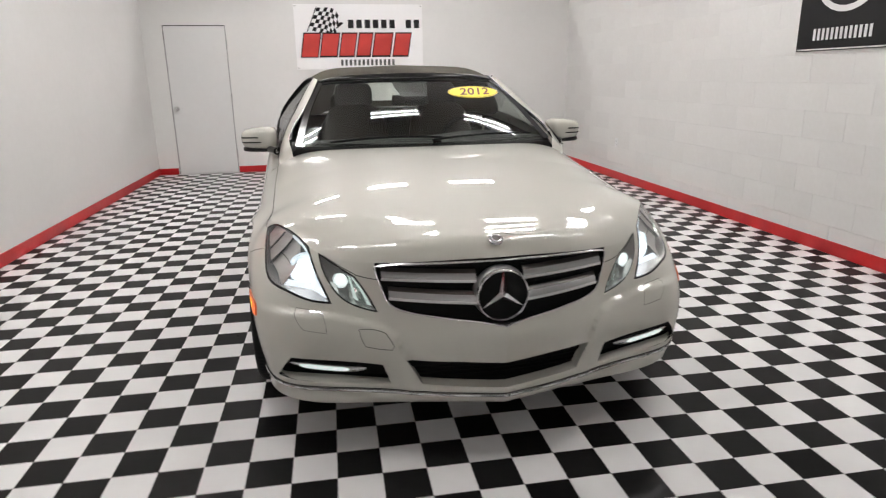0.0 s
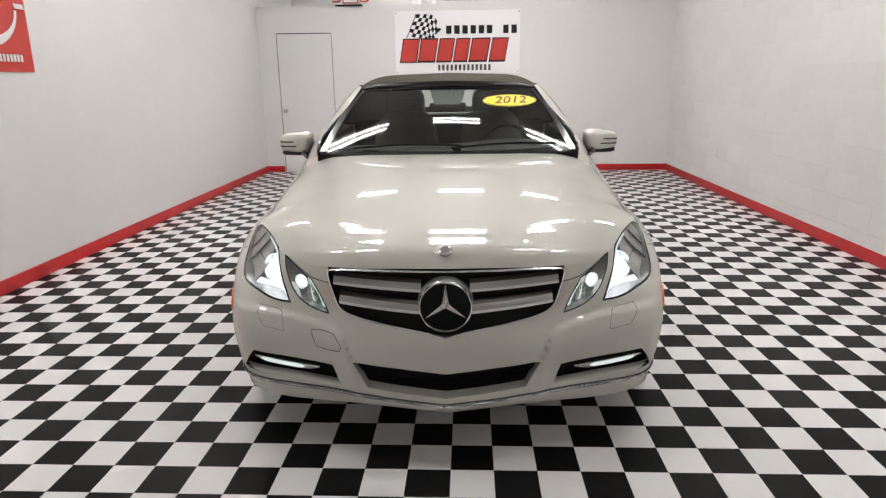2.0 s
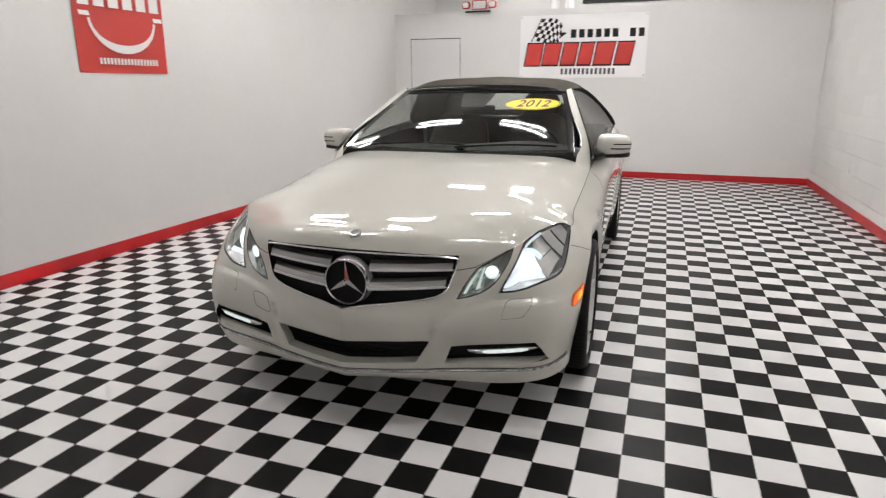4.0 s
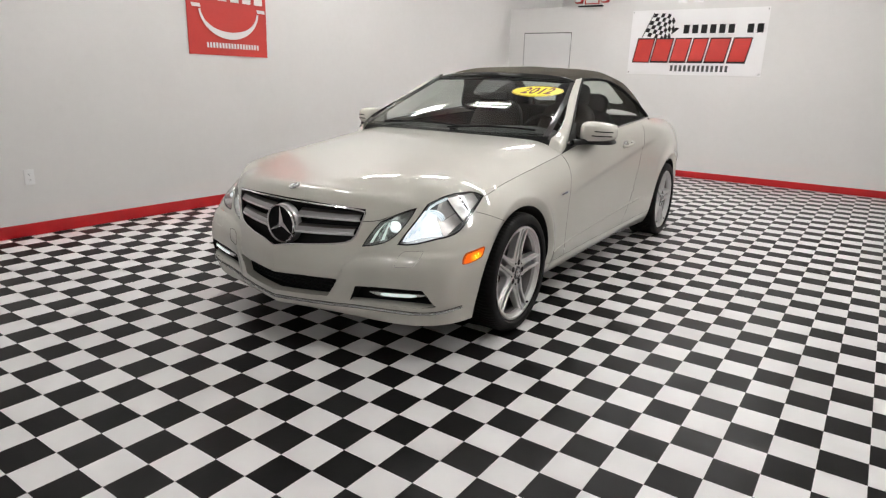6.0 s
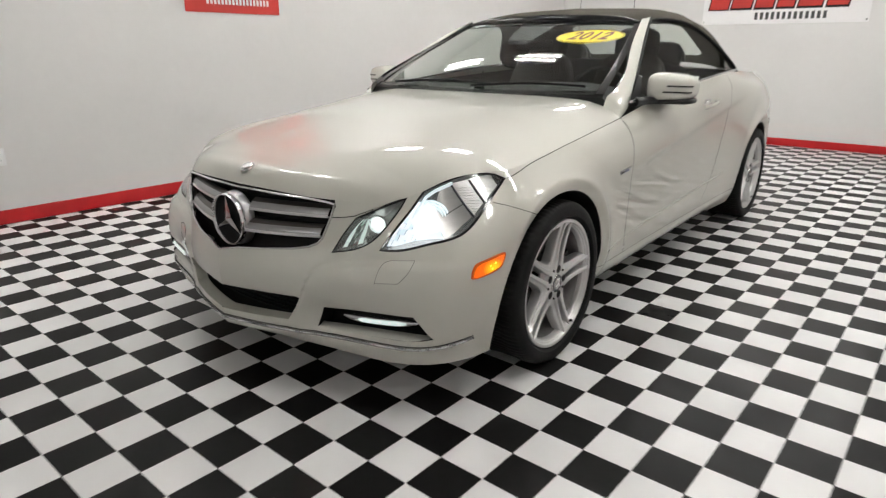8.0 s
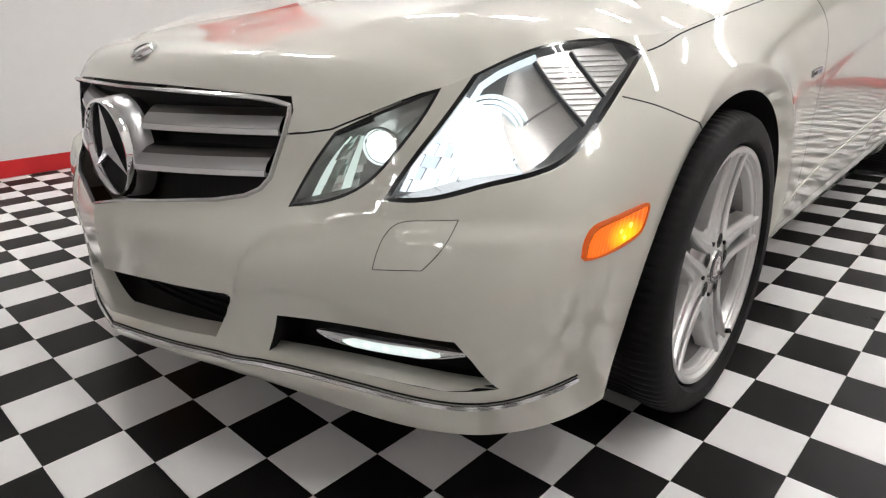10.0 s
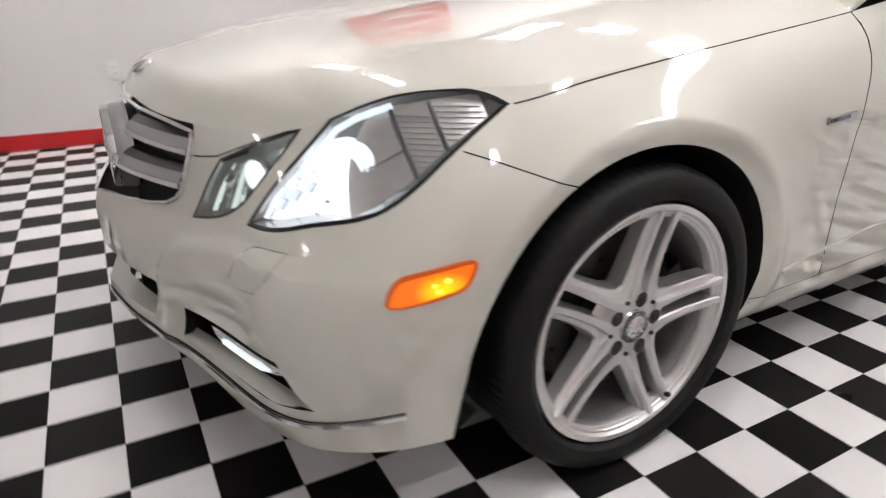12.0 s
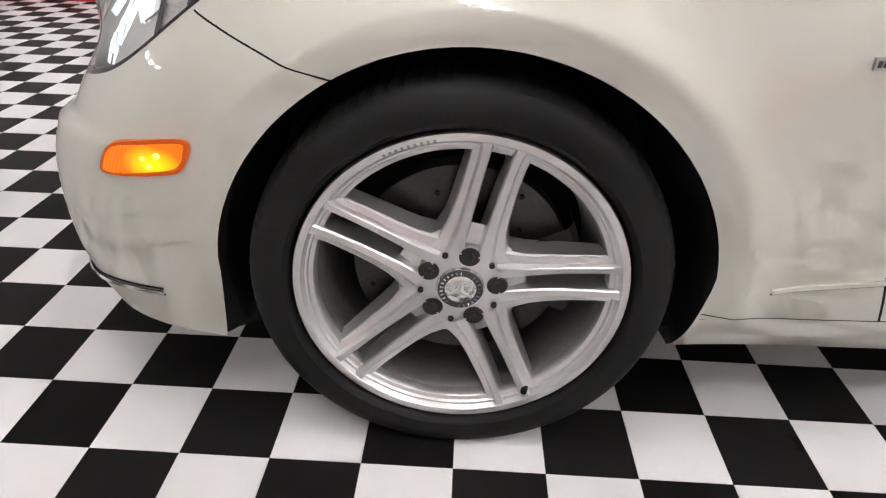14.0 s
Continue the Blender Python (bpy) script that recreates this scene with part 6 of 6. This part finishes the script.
for k in range(20):
    a0, a1 = math.pi * k / 20, math.pi * (k + 1) / 20
    lay("logo_band", [(.5 - .42 * math.cos(a0), .36 - .26 * math.sin(a0)), (.5 - .42 * math.cos(a1), .36 - .26 * math.sin(a1)), (.5 - .36 * math.cos(a1), .36 - .215 * math.sin(a1)), (.5 - .36 * math.cos(a0), .36 - .215 * math.sin(a0))], "white_ink")

PB, lay = sheet_sign("wall_poster", (WALL_R - .005, 2.608, 2.60), (0, -1, 0), .88, 1.155, "black_vinyl", "black vinyl poster with a white ring")
for k in range(32):
    a0, a1 = 2 * math.pi * k / 32, 2 * math.pi * (k + 1) / 32
    lay("ring_band", [(.5 + r * c_(a) * 1.0, .46 + r * s_(a) * .80) for r, a, c_, s_ in ((.40, a0, math.cos, math.sin), (.40, a1, math.cos, math.sin), (.355, a1, math.cos, math.sin), (.355, a0, math.cos, math.sin))], "white_ink")
bars(lay, .18, .80, .865, .935, 13, "white_ink", fill=.55)
bars(lay, .02, .99, .986, .994, 1, "white_ink", fill=1.0)

# ---- emergency light on the partition ----
EX = thing("emergency_light", (-1.60, WALL_B - .06, 2.44))
tagged(EX, "emergency light unit with red frames and two lamp heads", "emergency light")
part("case", box(bmesh.new(), (-.145, 0, -.055), (.145, .058, .12), 0.01, 2), "fixture", EX)
part("sign_frame", box(bmesh.new(), (-.115, -.008, -.045), (.115, 0, .09), 0.004, 1), "red_vinyl", EX, "red frame of the unit", smooth=False)
part("sign_face", box(bmesh.new(), (-.095, -.012, -.030), (.095, -.008, .075), 0.002, 1), "fixture", EX, "pale lit face", smooth=False)
for x in (-.20, .20):
    H_ = part("lamp_head", superbox((x, -.01, .02), (.062, .05, .052), 4, 6), "red_vinyl", EX, "red lamp head")
    part("lamp_glass", superbox((x, -.055, .02), (.045, .012, .037), 4, 5), "fixture", H_, "pale lamp glass")
    part("bracket", tube([(x * .6, .02, .02), (x * .85, .01, .02)], .012, 8), "shell", EX)
part("base_shelf", box(bmesh.new(), (-.22, .0, -.075), (.16, .055, -.058), 0.003, 1), "shell", EX, "black foot of the unit", smooth=False)

# dark service window and pipes in the space behind the partition
WN = thing("high_window", (.95, BACK - .02, 2.90))
tagged(WN, "long dark window high on the far wall", "window")
part("window_pane", slab((-1.25, 0, -.22), (1.25, .012, .30)), "gloss_black", WN, smooth=False)
for lo, hi in (((-1.30, -.012, -.26), (1.30, .015, -.22)), ((-1.30, -.012, .30), (1.30, .015, .34)), ((-1.30, -.012, -.22), (-1.25, .015, .30)), ((1.25, -.012, -.22), (1.30, .015, .30))):
    part("window_frame", slab(lo, hi), "dash", WN, smooth=False)
for x in (-.80, -.55):
    PI = part("pipe", tube([(x, BACK - .12, 0.0), (x, BACK - .12, CEILING)], .07, 16), "fixture", None, "white painted pipe in front of the far wall")
    tagged(PI, category="pipe", group="pipes")

# ---- painted block wall ----
WALLB = structure("wall_right", slab((WALL_R + .002, WALL_F, 0), (WALL_R + .17, BACK, CEILING)), "block", "white painted concrete block wall")
BH, BL, GAP = .2032, .4064, .0010


def block_mesh():
    b = bmesh.new()
    box(b, (WALL_R - .002, GAP, GAP), (WALL_R + .004, BL - GAP, BH - GAP))
    edges = [e for e in b.edges if all(v.co.x < WALL_R - .0015 for v in e.verts)]
    bmesh.ops.bevel(b, geom=edges, offset=.0012, segments=2, affect="EDGES", profile=0.6)
    me = bpy.data.meshes.new("block")
    b.to_mesh(me)
    b.free()
    me.materials.append(M["block"])
    return me


block = block_mesh()
rest_v, rest_f = [], []
for row in range(int(CEILING / BH) + 1):
    z = row * BH
    if z + BH > CEILING:
        break
    for k in range(-24, 24):
        y = k * BL + (row % 2) * BL / 2
        if y < WALL_F or y + BL > BACK:
            continue
        if -.9 < y < 7.6 and z < 2.7:
            ob = new("block", block)
            ob.parent = WALLB
            ob.location = (random.uniform(-.0003, .0003), y, z)
        else:
            n0 = len(rest_v)
            x0 = WALL_R - .002
            rest_v += [(x0, y + GAP, z + GAP), (x0, y + BL - GAP, z + GAP), (x0, y + BL - GAP, z + BH - GAP), (x0, y + GAP, z + BH - GAP)]
            rest_v += [(x0 + .006, a, b) for a, b in ((y + GAP * .4, z + GAP * .4), (y + BL - GAP * .4, z + GAP * .4), (y + BL - GAP * .4, z + BH - GAP * .4), (y + GAP * .4, z + BH - GAP * .4))]
            rest_f += [(n0, n0 + 3, n0 + 2, n0 + 1)] + [(n0 + i, n0 + (i + 1) % 4, n0 + 4 + (i + 1) % 4, n0 + 4 + i) for i in range(4)]
me = bpy.data.meshes.new("blockwork")
me.from_pydata(rest_v, [], rest_f)
me.materials.append(M["block"])
ob = new("blockwork", me)
ob.parent = WALLB
tagged(ob, "white painted concrete blocks", kind="stuff")

# ---- checkered floor ----
FLOOR = structure("floor", slab((WALL_L, WALL_F, -.12), (WALL_R, BACK, -.003)), "slab", "black and white checkered tile floor")


def tile_mesh(mat):
    b = bmesh.new()
    g = .0004
    vs = [b.verts.new(p) for p in ((g, g, 0), (TILE - g, g, 0), (TILE - g, TILE - g, 0), (g, TILE - g, 0))]
    lo = [b.verts.new((v.co.x, v.co.y, -.0035)) for v in vs]
    b.faces.new(vs)
    for i in range(4):
        b.faces.new((vs[i], lo[i], lo[(i + 1) % 4], vs[(i + 1) % 4]))
    me = bpy.data.meshes.new("tile")
    bmesh.ops.recalc_face_normals(b, faces=b.faces)
    b.to_mesh(me)
    b.free()
    me.materials.append(M[mat])
    return me


tiles = {0: tile_mesh("tile_black"), 1: tile_mesh("tile_white")}
rest = {0: ([], []), 1: ([], [])}
for i in range(-20, 20):
    for j in range(int(WALL_F / TILE), int(BACK / TILE)):
        k = (i + j) % 2
        x0, x1 = max(i * TILE, WALL_L), min((i + 1) * TILE, WALL_R)
        if -6 <= i < 14 and -6 <= j < 9:
            ob = new("tile", tiles[k])
            ob.parent = FLOOR
            ob.location = (i * TILE, j * TILE, random.uniform(-.0002, .0002))
        else:
            v, f = rest[k]
            n0, y0, y1, g = len(v), j * TILE, (j + 1) * TILE, .0004
            v += [(x0 + g, y0 + g, 0), (x1 - g, y0 + g, 0), (x1 - g, y1 - g, 0), (x0 + g, y1 - g, 0)]
            v += [(a, b, -.0032) for a, b, c in v[n0:n0 + 4]]
            f += [(n0, n0 + 1, n0 + 2, n0 + 3)] + [(n0 + a, n0 + 4 + a, n0 + 4 + (a + 1) % 4, n0 + (a + 1) % 4) for a in range(4)]
for k, nm in ((0, "black_tiles"), (1, "white_tiles")):
    me = bpy.data.meshes.new(nm)
    me.from_pydata(rest[k][0], [], rest[k][1])
    me.materials.append(M["tile_black" if k == 0 else "tile_white"])
    ob = new(nm, me)
    ob.parent = FLOOR
    tagged(ob, "black floor tiles" if k == 0 else "white floor tiles", kind="stuff")
